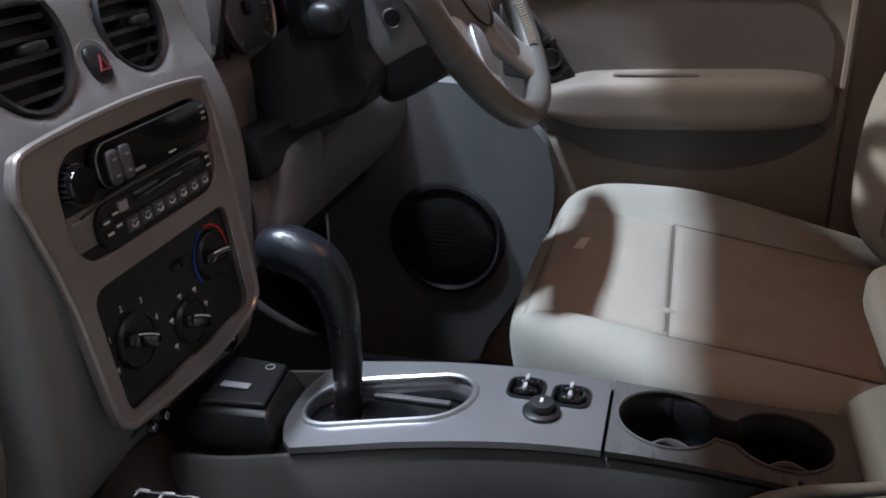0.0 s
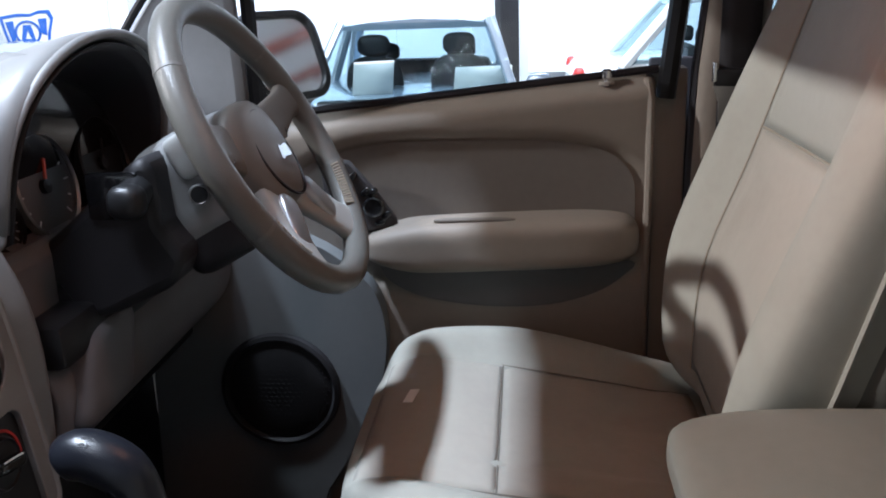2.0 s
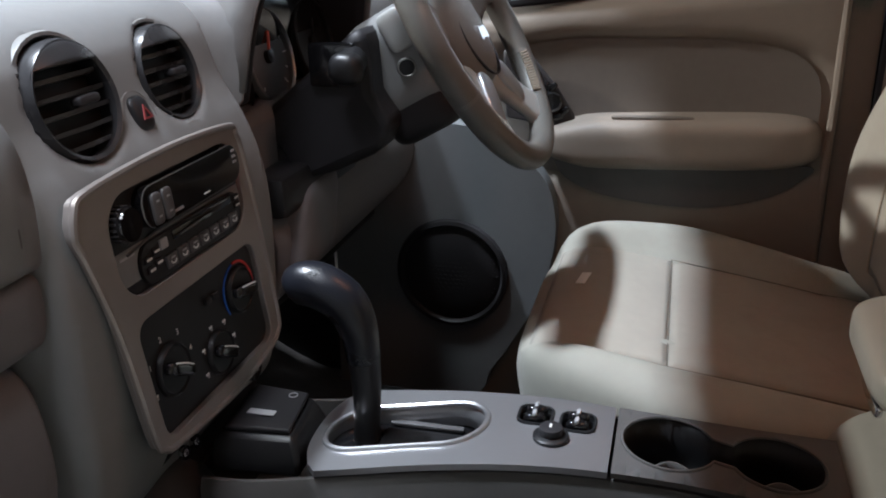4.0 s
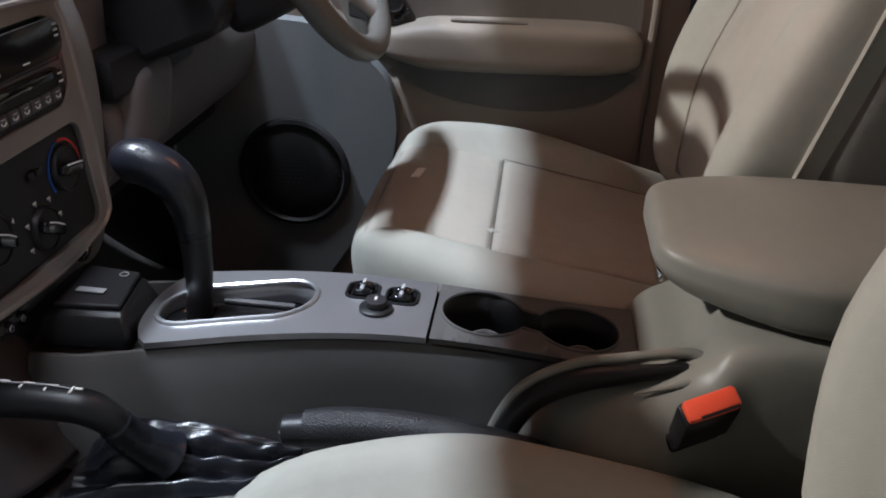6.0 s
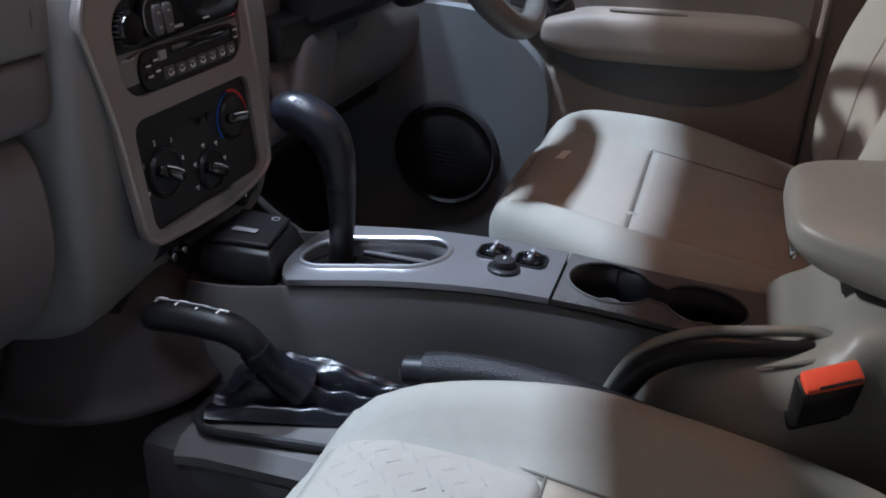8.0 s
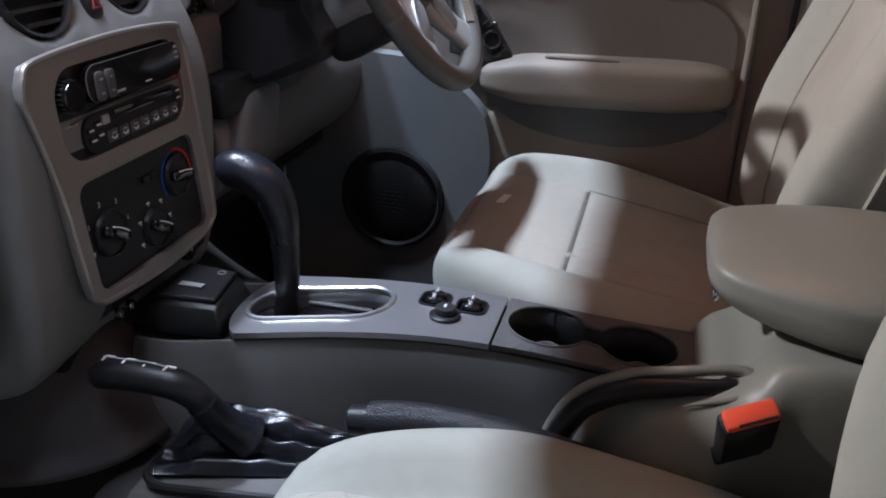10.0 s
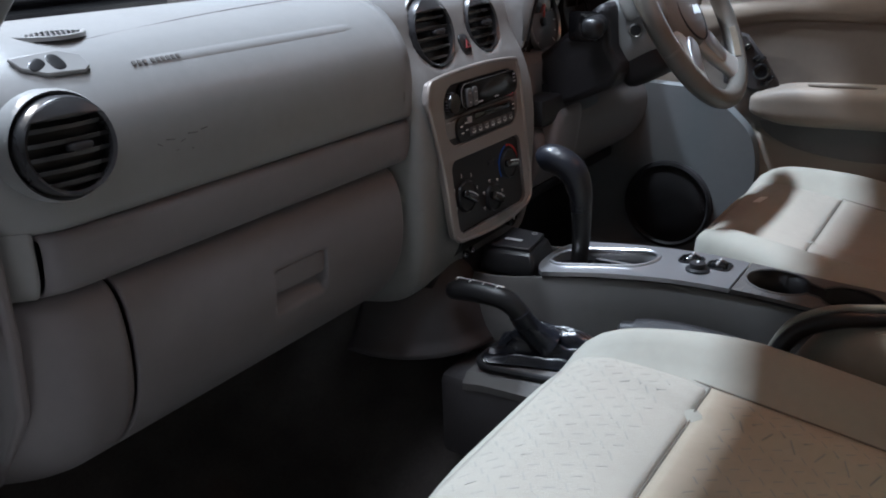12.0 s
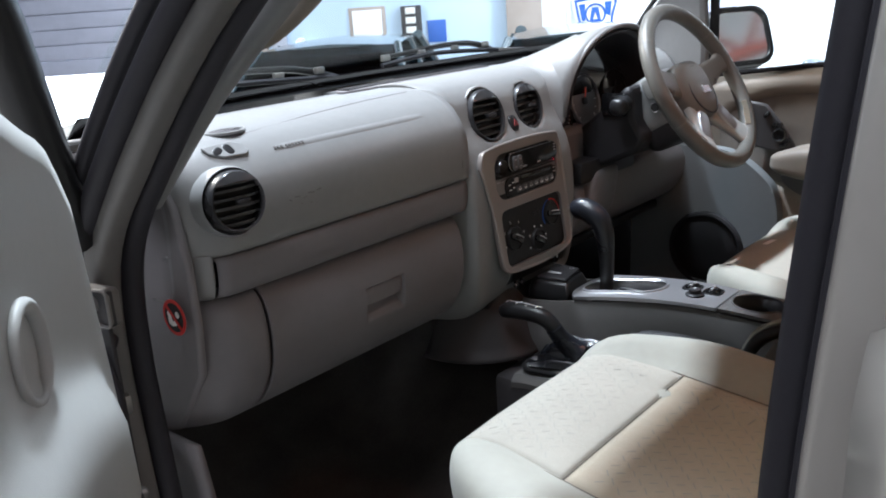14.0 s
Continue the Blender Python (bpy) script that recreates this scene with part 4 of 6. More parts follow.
part("column_surround", loft([[(0.13, 0.235, 1.062), (0.52, 0.235, 1.062), (0.54, 0.24, 0.93), (0.15, 0.235, 0.94)], [(0.145, 0.196, 1.055), (0.50, 0.198, 1.055), (0.52, 0.20, 0.945), (0.165, 0.196, 0.955)]]), TAUPE_LOW, dash, "taupe panel round the steering column", bevel=0.012)
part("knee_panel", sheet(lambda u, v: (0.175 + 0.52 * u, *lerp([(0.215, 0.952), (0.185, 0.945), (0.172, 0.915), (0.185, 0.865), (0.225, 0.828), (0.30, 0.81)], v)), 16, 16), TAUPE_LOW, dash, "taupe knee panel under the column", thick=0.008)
part("knee_box", sup((0.262, 0.178, 0.925), (0.055, 0.024, 0.048), 5, 12, lambda q, n: (q.x + 0.35 * q.z, q.y, q.z)), TAUPE_LOW, dash, "taupe box standing out of the knee panel")
part("knee_gap", rbox((0.29, 0.185, 0.972), (0.22, 0.05, 0.045), 0.008), BLACK, dash)
part("under_cover", rbox((0.38, 0.42, 0.80), (0.60, 0.36, 0.02), 0.005), BLACK, dash, "black cover under the dashboard")
part("under_cover", rbox((-0.42, 0.48, 0.785), (0.5, 0.30, 0.02), 0.005), BLACK, dash)

# ---- steering column and wheel ----
AX = Vector((0, -0.875, 0.484)).normalized()
WC = Vector((0.378, 0.009, 1.124))
WM = facing(WC, AX)
column = thing("steering_column", (0.375, 0.15, 1.0), "charcoal steering column shroud with stalks and ignition barrel", "steering column")
cm = facing(WC - AX * 0.045, AX)
side = [(0.215, 1.045), (0.19, 1.063), (0.15, 1.095), (0.112, 1.127), (0.095, 1.138), (0.088, 1.120), (0.085, 1.07), (0.066, 1.038), (0.080, 1.008), (0.13, 0.985), (0.17, 0.972), (0.215, 0.965)]
part("shroud", slab(side, 0.25, Matrix(((0, 0, -1, 0.25), (1, 0, 0, 0), (0, 1, 0, 0), (0, 0, 0, 1)))), CHARCOAL, column, "charcoal lower shroud", bevel=0.010)
part("collar", sup((0, 0.004, -0.030), (0.088, 0.058, 0.050), 5, 14, m=cm), TAUPE, column, "taupe upper shroud behind the wheel")
part("collar_base", sup((0, -0.045, -0.034), (0.082, 0.038, 0.046), 5, 12, m=cm), CHARCOAL, column, "charcoal lower shroud behind the wheel")
part("tilt_lever", sup((-0.088, 0.034, -0.004), (0.006, 0.022, 0.016), 4, 8, m=cm), DOORGREY, column, "pale grey lever tab")
part("ignition", turned([(0.0105, 0), (0.0098, 0.005), (0.007, 0.006), (0, 0.005)], 24, facing((0.288, 0.058, 1.092), (-0.93, -0.36, 0.1))), BLACK, column, "black ignition barrel")
part("ignition_rim", turned([(0.0103, 0.003), (0.009, 0.0062), (0.0075, 0.005)], 24, facing((0.288, 0.058, 1.092), (-0.93, -0.36, 0.1))), STEEL, column)
stalk = part("stalk", tube([(0.33, 0.11, 1.115), (0.285, 0.109, 1.110), (0.25, 0.104, 1.104), (0.228, 0.101, 1.101)], [0.011, 0.012, 0.016, 0.015], 14), BLACK, column, "black stalk with a fat end")
part("stalk_tip", sup((0.222, 0.100, 1.1005), (0.016, 0.017, 0.0165), 2.6, 8), BLACK, stalk)
part("stalk_slot", rbox((0.248, 0.125, 1.100), (0.012, 0.050, 0.045), 0.004), GLOSSBLACK, column)
part("stalk", tube([(0.43, 0.09, 1.12), (0.50, 0.085, 1.125), (0.545, 0.08, 1.128)], [0.010, 0.012, 0.014], 12), BLACK, column, "black stalk on the far side")

wheel = thing("steering_wheel", tuple(WC), "taupe leather four-spoke steering wheel with ridged grips", "steering wheel")
R = 0.161
def rim_arc(a0, a1, n):
    return [WM @ Vector((R * math.sin(radians(a0 + (a1 - a0) * i / n)), R * math.cos(radians(a0 + (a1 - a0) * i / n)), 0)) for i in range(n + 1)]


part("rim", tube(rim_arc(0, 354.4, 63), 0.0152, 14, closed=True), WHEELHIDE, wheel, "taupe leather rim")
for a in (-52, 52, -112, 112):
    part("rim_joint", tube(rim_arc(a - 0.7, a + 0.7, 2), 0.0155, 14), HUBMAT, wheel)
# Grip ridges get a pale thread colour to imitate their highlights.
for s in (-1, 1):
    for k in range(16):
        a = s * (113.5 + k * 1.45)
        c = [WM @ Vector(((R - 0.0145 + dx) * math.sin(radians(a + da)), (R - 0.0145 + dx) * math.cos(radians(a + da)), 0.0095 + dz)) for dx, da, dz in ((0.004, 0, 0.003), (-0.003, 0.7, -0.005))]
        part("grip_ridge", rod(c[0], c[1], 0.0015, n=6), STITCH, wheel)
hub = part("hub", sup((0, -0.004, -0.024), (0.068, 0.061, 0.024), 3.0, 18, deform=lambda q, n: (q.x * (1 - 0.22 * (-n.y > 0) * abs(n.y)), q.y, q.z + 0.007 * (1 - n.x ** 2) * (n.z > 0)), m=WM), HUBMAT, wheel, "taupe horn pad")
part("hub_back", sup((0, -0.004, -0.050), (0.070, 0.060, 0.026), 4, 12, m=WM), TAUPE_LOW, wheel, "taupe cover behind the hub")
part("pad_seam", tube([WM @ Vector((0.046 * math.cos(q), -0.010 + 0.050 * math.sin(q), 0.0062 - 0.006 * math.cos(q) ** 2 - 0.004 * math.sin(q) ** 2)) for q in [2 * math.pi * i / 40 for i in range(40)]], 0.0016, 6, closed=True), CHARCOAL, hub, "oval seam round the badge pad")
badge = [(-0.017, -0.006), (-0.012, -0.008), (-0.008, -0.006), (0.004, -0.007), (0.010, -0.009), (0.016, -0.006), (0.015, 0.005), (0.008, 0.007), (-0.004, 0.006), (-0.008, 0.009), (-0.011, 0.005)]
part("badge", slab(badge, 0.003, WM @ pose(0.0, -0.012, 0.0095)), CHROME, hub, "small bright maker's badge")
def spoke(a, w0, w1, zz):
    d, e = Vector((math.sin(radians(a)), math.cos(radians(a)), 0)), Vector((math.cos(radians(a)), -math.sin(radians(a)), 0))
    return loft([[WM @ (d * r + e * (w * x) + Vector((0, 0, z + t * y))) for x, y in rrect(1, 1, 0.3, 3)] for r, w, z, t in ((0.055, w0, zz, 0.022), (0.09, (w0 + w1) / 2, zz * 0.7, 0.018), (0.13, w1, zz * 0.3, 0.016), (R - 0.005, w1 * 1.25, 0, 0.018))])


for s in (-1, 1):
    part("spoke", spoke(s * 76, 0.058, 0.038, -0.022), HUBMAT, wheel, "taupe upper spoke with buttons")
    part("spoke", spoke(s * 146, 0.062, 0.048, -0.020), DOORGREY, wheel, "pale silver-grey lower spoke")
    b = part("switch_pad", sup((s * 0.100, 0.020, -0.002), (0.013, 0.023, 0.006), 5, 8, m=WM @ pose(0, 0, 0, 0, s * 8)), CONSOLE, wheel, "grey cruise switch pad")
    for dy in (-0.013, 0.0, 0.013):
        part("switch_key", sup((s * 0.100, 0.020 + dy, 0.0038), (0.009, 0.0052, 0.003), 5, 6, m=WM @ pose(0, 0, 0, 0, s * 8)), KEYGREY, b)
    part("spoke_panel", sup((0, 0.098, -0.005), (0.017, 0.036, 0.006), 3.5, 8, m=WM @ pose(0, 0, 0, 0, 0, -s * 146)), SILVER, wheel, "satin silver spoke insert")

# ---- seats ----
def car_seat(cx, s, label, front_mat, rear_mat, front_y=0.172, outer=0.034, back_y=-0.528, inner=0.17, wing=0.046):
    """A front seat; s is +1 where its outboard side lies towards +x."""
    seat = thing("bucket_seat", (cx, -0.3, 0.46), label, "car seat", "front seats")
    C, S, P = Vector((cx, -0.285, 0.715)), (0.268, 0.238, 0.077), 4.6

    def lift(lx, ly, w):
        side = smooth_step(0.150, 0.222, abs(lx))
        return w * ((0.032 if lx < 0 else outer) * side * (1 - (0.35 if lx < 0 else 0.75) * smooth_step(0.06, -0.2, ly)) + (0.17 if lx > -0.1 else 0.13) * max(-0.30, min(0.0, ly - 0.16)) * (1 - 0.35 * side) + 0.012)

    def shape(q, n):
        w = smooth_step(-0.1, 0.8, n.z)
        narrow = (1 - (0.15 if q.x > 0 else inner) * smooth_step(0.02, 0.24, q.y)) * (0.995 if q.x > 0 else 1.02)
        return s * q.x * narrow, q.y - 0.02 * (1 - n.z) * (n.y > 0) * n.y, q.z + lift(q.x, q.y, w)

    def top(lx, ly):
        k = max(0.0, 1 - abs(lx / S[0]) ** P - abs(ly / S[1]) ** P) ** (1 / P)
        return C.z + S[2] * k + lift(lx, ly, smooth_step(-0.1, 0.8, k))

    part("cushion", sup(C, S, P, 26, shape), VINYL, seat, "cream cloth seat cushion with raised bolsters")

    def panel(x0, x1, y0, y1):
        def f(u, v):
            lx, ly = x0 + (x1 - x0) * u, y0 + (y1 - y0) * v
            e = min(u, 1 - u) * (x1 - x0), min(v, 1 - v) * abs(y1 - y0)
            sink = 0.0034 * (1 - smooth_step(0.0, 0.012, min(e)))
            puff = 0.004 * smooth_step(0.0, 0.05, min(e))
            return cx + s * lx, C.y + ly, top(lx, ly) + 0.0022 + puff - sink
        return sheet(f, 26, 20)

    part("front_panel", panel(-0.158, 0.158, front_y, 0.058), front_mat, seat, "woven front panel of the cushion", thick=0.003)
    part("rear_panel", panel(-0.158, 0.158, 0.0565, -0.19), rear_mat, seat, "cloth rear panel of the cushion", thick=0.003)
    part("cross_seam", tube([(cx + s * x, C.y + 0.0572, top(x, 0.0572) + 0.0004) for x in [-0.160 + 0.32 * i / 24 for i in range(25)]], 0.0012, 6), SEAM, seat)
    for x in (-0.159, 0.159):
        part("panel_seam", tube([(cx + s * x, C.y + y, top(x, y) + 0.0004) for y in [front_y - (front_y + 0.19) * i / 30 for i in range(31)]], 0.0012, 6), SEAM, seat)
    # backrest
    B = Matrix.Translation((cx, back_y, 0.775)) @ pose(0, 0, 0, 15.5) @ Matrix.Diagonal((s, 1, 1, 1))

    def back(q, n):
        h = q.z + 0.345
        f = smooth_step(-0.2, 0.7, n.y)
        wide = 1 - 0.16 * smooth_step(0.30, 0.70, h) - 0.22 * (1 - smooth_step(-0.02, 0.16, h))
        bol = (wing if q.x < 0 else 0.046) * smooth_step(0.115, 0.195, abs(q.x)) * (1 - 0.55 * smooth_step(0.25, 0.62, h))
        lumbar = 0.012 * math.exp(-((h - 0.16) / 0.10) ** 2)
        return q.x * wide, q.y + f * (bol + lumbar), q.z

    part("backrest", sup((0, 0, 0.345), (0.243, 0.058, 0.365), 4.6, 30, back, B), VINYL, seat, "cream cloth backrest with side bolsters")

    def back_front(x, h):
        n_y = max(0.0, 1 - abs(x / 0.243) ** 4.6 - abs((h - 0.345) / 0.365) ** 4.6) ** (1 / 4.6)
        f = smooth_step(-0.2, 0.7, n_y)
        bol = (wing if x < 0 else 0.046) * smooth_step(0.115, 0.195, abs(x)) * (1 - 0.55 * smooth_step(0.25, 0.62, h))
        return 0.058 * n_y + f * (bol + 0.012 * math.exp(-((h - 0.16) / 0.10) ** 2))

    def back_panel(h0, h1):
        def f(u, v):
            h = h0 + (h1 - h0) * v
            wide = 1 - 0.16 * smooth_step(0.30, 0.70, h) - 0.22 * (1 - smooth_step(-0.02, 0.16, h))
            x = -0.132 + 0.264 * u
            e = min(min(u, 1 - u) * 0.264, min(v, 1 - v) * (h1 - h0))
            return B @ Vector((x * wide, back_front(x, h) + 0.002 + 0.004 * smooth_step(0, 0.05, e) - 0.0026 * (1 - smooth_step(0, 0.010, e)), h))
        return sheet(f, 22, 24)

    part("back_panel", back_panel(0.02, 0.325), rear_mat, seat, "woven lower backrest panel", thick=0.003)
    part("back_panel", back_panel(0.329, 0.66), VINYL, seat, "plain upper backrest panel", thick=0.003)
    part("back_seam", tube([B @ Vector((x * (1 - 0.16 * smooth_step(0.30, 0.70, 0.327)), back_front(x, 0.327) + 0.001, 0.327)) for x in [-0.132 + 0.264 * i / 14 for i in range(15)]], 0.0013, 6), STITCH, seat)
    for x in (-0.134, 0.134):
        part("back_seam", tube([B @ Vector((x * (1 - 0.16 * smooth_step(0.30, 0.70, h) - 0.22 * (1 - smooth_step(-0.02, 0.16, h))), back_front(x, h) + 0.0005, h)) for h in [0.02 + 0.64 * i / 26 for i in range(27)]], 0.0014, 6), STITCH, seat)
    part("back_shell", sup((0, -0.022, 0.345), (0.247, 0.066, 0.358), 6, 18, lambda q, n: back(q, Vector((n.x, -1, n.z))), B), SEATBACK, seat, "cloth back and sides of the backrest, darkened for shade")
    for side in (-1, 1):
        part("piping", tube([B @ Vector((side * 0.2435 * (1 - 0.16 * smooth_step(0.30, 0.70, h) - 0.22 * (1 - smooth_step(-0.02, 0.16, h))), 0.044, h)) for h in [0.03 + 0.62 * i / 26 for i in range(27)]], 0.0030, 6), VINYL, seat)
    for x in (-0.06, 0.06):
        part("headrest_post", rod(B @ Vector((x, -0.01, 0.68)), B @ Vector((x, -0.01, 0.715)), 0.006, n=10), CHROME, seat)
    part("headrest", sup((0, 0, 0.722), (0.12, 0.045, 0.030), 3.4, 12, None, B), VINYL, seat, "cream padded headrest")
    part("seat_base", rbox((cx, -0.30, 0.555), (0.40, 0.38, 0.17), 0.02), CHARCOAL, seat, "dark seat base")
    part("side_cover", sup((cx + s * 0.225, -0.34, 0.62), (0.02, 0.17, 0.05), 4, 8), TAUPE_LOW, seat, "taupe plastic side cover")
    for x in (-0.16, 0.16):
        part("rail", rbox((cx + x, -0.28, 0.468), (0.035, 0.5, 0.03), 0.004), STEEL, seat, "steel seat rail")
    return top


driver_top = car_seat(0.405, 1, "cream cloth driver seat with a white tag on its cushion", CLOTH, CLOTH, 0.205, back_y=-0.512)
passenger_top = car_seat(-0.357, -1, "cream cloth passenger seat with a zigzag woven front panel", WEAVE, CREAM, 0.206, 0.016, -0.553, 0.235, 0.077)
# raised zigzag dashes woven into the passenger cushion
tag = thing("cloth_tag", (0.425, -0.121, 0.79), "small white care tag lying on the driver cushion", "tag")
part("strip", rbox((0.0, 0, 0), (0.034, 0.012, 0.0012), 0.0004, m=facing((0.425, -0.121, driver_top(0.02, 0.164) + 0.0088), (0, 0.12, 1), (0.15, 1, 0))), TAGMAT, tag)
bmz = bmesh.new()


def panel_at(lx, ly, up):
    edge = min(0.158 - abs(lx), 0.206 - ly, abs(ly - 0.057))
    return Vector((-0.357 - lx, -0.285 + ly, passenger_top(lx, ly) + 0.0037 + 0.004 * smooth_step(0, 0.05, edge) + up))


for i in range(16):
    for j in range(31):
        lx, ly = -0.148 + i * 0.0190 + 0.0095 * (j % 2), 0.190 - j * 0.0120
        if abs(lx) < 0.146 and -0.17 < ly < 0.192 and abs(ly - 0.056) > 0.027:
            a = radians((48, -38)[(i + j // 2) % 2])
            d, e = Vector((math.cos(a), math.sin(a))) * 0.0052, Vector((-math.sin(a), math.cos(a))) * 0.0007
            rows_z = [[panel_at(lx + q.x, ly + q.y, up) for q in (d + e, d - e, -d - e, -d + e)] for up in (-0.0008, 0.00022)]
            v = [bmz.verts.new(p) for r in rows_z for p in r]
            bmz.faces.new(v[4:])
            for k in range(4):
                bmz.faces.new((v[k], v[(k + 1) % 4], v[4 + (k + 1) % 4], v[4 + k]))
tagged(part("woven_dash", bmz, DASH, None, smooth=False), "raised herringbone dashes woven into the passenger cushion cloth", "cloth pattern", kind="stuff")

# ---- centre console ----
console = thing("centre_console", (0.05, -0.2, 0.5), "dark grey centre console with a silver top plate", "console")
def console_top(y):
    return lerp([(0.792,), (0.803,), (0.811,), (0.814,), (0.811,), (0.806,), (0.802,)], max(0.0, min(1.0, (0.13 - y) / 0.52)))[0]


def near_x(y):
    return lerp([(-0.036,), (-0.026,), (-0.010,), (0.003,), (0.010,), (0.008,), (0.0,)], max(0.0, min(1.0, (0.13 - y) / 0.52)))[0]


def far_x(y):
    return lerp([(0.112,), (0.112,), (0.115,), (0.115,), (0.112,), (0.112,), (0.115,)], max(0.0, min(1.0, (0.13 - y) / 0.52)))[0]


rings = []
for i in range(28):
    y = 0.16 - 0.56 * i / 27
    a, b, t = near_x(y), far_x(y), console_top(y) - 0.004
    r = 0.010
    rings.append([(a - 0.035, y, 0.56), (a - 0.020, y, 0.69), (a - 0.006, y, t - 0.045), (a - 0.001, y, t - r), (a + 0.003, y, t - 0.001), (a + 0.007, y, t - 0.001), (a + 0.009, y, t - 0.066), (b - 0.009, y, t - 0.066), (b - 0.006, y, t - 0.001), (b - 0.002, y, t - 0.001), (b, y, t - r), (b + 0.01, y, 0.69), (b + 0.02, y, 0.56)])
part("body", loft(rings), CONSOLE, console, "grey console side walls")


def plan_piece(outer, holes, thick, lift, cuts):
    bm = slab(outer, thick, None, holes)
    for y in cuts:
        bmesh.ops.bisect_plane(bm, geom=bm.verts[:] + bm.edges[:] + bm.faces[:], plane_co=(0, y, 0), plane_no=(0, 1, 0))
    for v in bm.verts:
        v.co.z += console_top(v.co.y) + lift
    return bm


SLOT = [(x + 0.048 + y * -0.20, y - 0.004) for x, y in rrect(0.070, 0.142, 0.034, 8)]
def pad(cx, cy):
    return [(x + cx, y + cy) for x, y in rrect(0.030, 0.030, 0.008, 3)]


ys = [0.056 - 0.241 * i / 24 for i in range(25)]
front = curve_points([(0.1105, 0.050), (0.098, 0.068), (0.072, 0.078), (0.040, 0.080), (0.008, 0.076), (-0.016, 0.066)], 16)
edge = [(near_x(y) + 0.001, y) for y in ys] + [(far_x(y) - 0.002, y) for y in reversed(ys[1:])] + front[1:]
part("top_plate", plan_piece(edge, [SLOT, pad(0.080, -0.116), pad(0.076, -0.154)], 0.006, 0.004, ys[1:-1]), SILVER, console, "brushed silver console plate", smooth=False)
inset = lambda k: [(0.048 + (x - 0.048) * k, -0.004 + (y + 0.004) * (0.5 + 0.5 * k)) for x, y in SLOT]
part("slot_lip", tube([(x, y, console_top(y) + 0.0042) for x, y in SLOT], 0.0030, 8, closed=True), SILVER, console)
part("slot_wall", loft([[(x, y, console_top(y) + 0.0035) for x, y in SLOT], [(x, y, console_top(y) - 0.004) for x, y in inset(0.95)], [(x, y, console_top(y) - 0.016) for x, y in inset(0.86)]], caps=False), SILVER, console, "silver dished rim of the selector gate", thick=0.001)
part("slot_floor", slab(inset(0.90), 0.004, pose(0, 0, 0.7935)), GLOSSBLACK, console, "gloss black selector gate")
part("gate_slide", rbox((0.052, -0.022, 0.7945), (0.030, 0.085, 0.003), 0.001, m=pose(0, 0, 0)), BLACK, console, "black slide under the lever")
part("gate_scale", rbox((0.075, -0.015, 0.796), (0.007, 0.070, 0.004), 0.0012, m=pose(0, 0, 0)), KEYGREY, console, "grey gear scale beside the gate")
for cx, cy in ((0.080, -0.116), (0.076, -0.154)):
    sw = thing("window_switch", (cx, cy, 0.81), "pair of small black window switches with raised toggles", "switch", "console switches")
    z = console_top(cy)
    part("well", rbox((cx, cy, z - 0.006), (0.029, 0.029, 0.008), 0.003), GLOSSBLACK, sw)
    part("rim", tube([(x, y, z + 0.0045) for x, y in pad(cx, cy)], 0.0016, 6, closed=True), BLACK, sw)
    for dx in (-0.0068, 0.0068):
        part("toggle", sup((cx + dx, cy, z + 0.004), (0.0052, 0.010, 0.0065), 3, 8), GLOSSBLACK, sw)
        part("toggle_ridge", rbox((cx + dx, cy, z + 0.0105), (0.009, 0.004, 0.005), 0.0018), GREYPRINT, sw)
mk = thing("mirror_knob", (0.047, -0.133, 0.81), "round black mirror adjuster knob with a white mark", "knob")
part("collar", turned([(0.0155, -0.002), (0.0155, 0.003), (0.013, 0.0045), (0, 0.0045)], 28, pose(0.047, -0.134, console_top(-0.133) + 0.004)), BLACK, mk)
part("knob", turned([(0.0095, 0), (0.0105, 0.006), (0.0098, 0.009), (0.006, 0.0098), (0, 0.0098)], 28, pose(0.047, -0.134, console_top(-0.133) + 0.006)), CHARCOAL, mk)
part("mark", rbox((0.047, -0.134, console_top(-0.133) + 0.0162), (0.006, 0.0022, 0.0006), 0), WHITEPRINT, mk)
# cup holders
CUPS = [(0.066, -0.233, 0.040), (0.062, -0.320, 0.0385)]
(c1x, c1y, c1r), (c2x, c2y, c2r) = CUPS
f1, f2 = math.degrees(math.asin(0.017 / c1r)), math.degrees(math.asin(0.017 / c2r))
WELLS = [(c1x + c1r * math.cos(radians(q)), c1y + c1r * math.sin(radians(q))) for q in [-90 + f1 + (360 - 2 * f1) * i / 30 for i in range(31)]]
WELLS += [(c2x + c2r * math.cos(radians(q)), c2y + c2r * math.sin(radians(q))) for q in [90 + f2 + (360 - 2 * f2) * i / 30 for i in range(31)]]
shrunk = lambda k: [((c1x if i < 31 else c2x) + (x - (c1x if i < 31 else c2x)) * k, (c1y if i < 31 else c2y) + (y - (c1y if i < 31 else c2y)) * k) for i, (x, y) in enumerate(WELLS)]
ys2 = [-0.188 - 0.185 * i / 16 for i in range(17)]
edge = [(near_x(y) + 0.001, y) for y in ys2] + [(far_x(y) - 0.001, y) for y in reversed(ys2)]
cup_part = part("cup_plate", plan_piece(edge, [WELLS], 0.005, 0.004, ys2[1:-1]), CONSOLE, console, "dark grey cup holder plate", bevel=0.0012)
part("cup_well", loft([[(x, y, console_top(y) + dz) for x, y in shrunk(k)] for k, dz in ((1.0, 0.0035), (0.975, -0.025), (0.95, -0.052))], caps=False), BLACK, cup_part, "joined black cup wells", thick=0.0015)
part("cup_floor", slab(shrunk(0.96), 0.004, pose(0, 0, 0.755)), BLACK, cup_part)
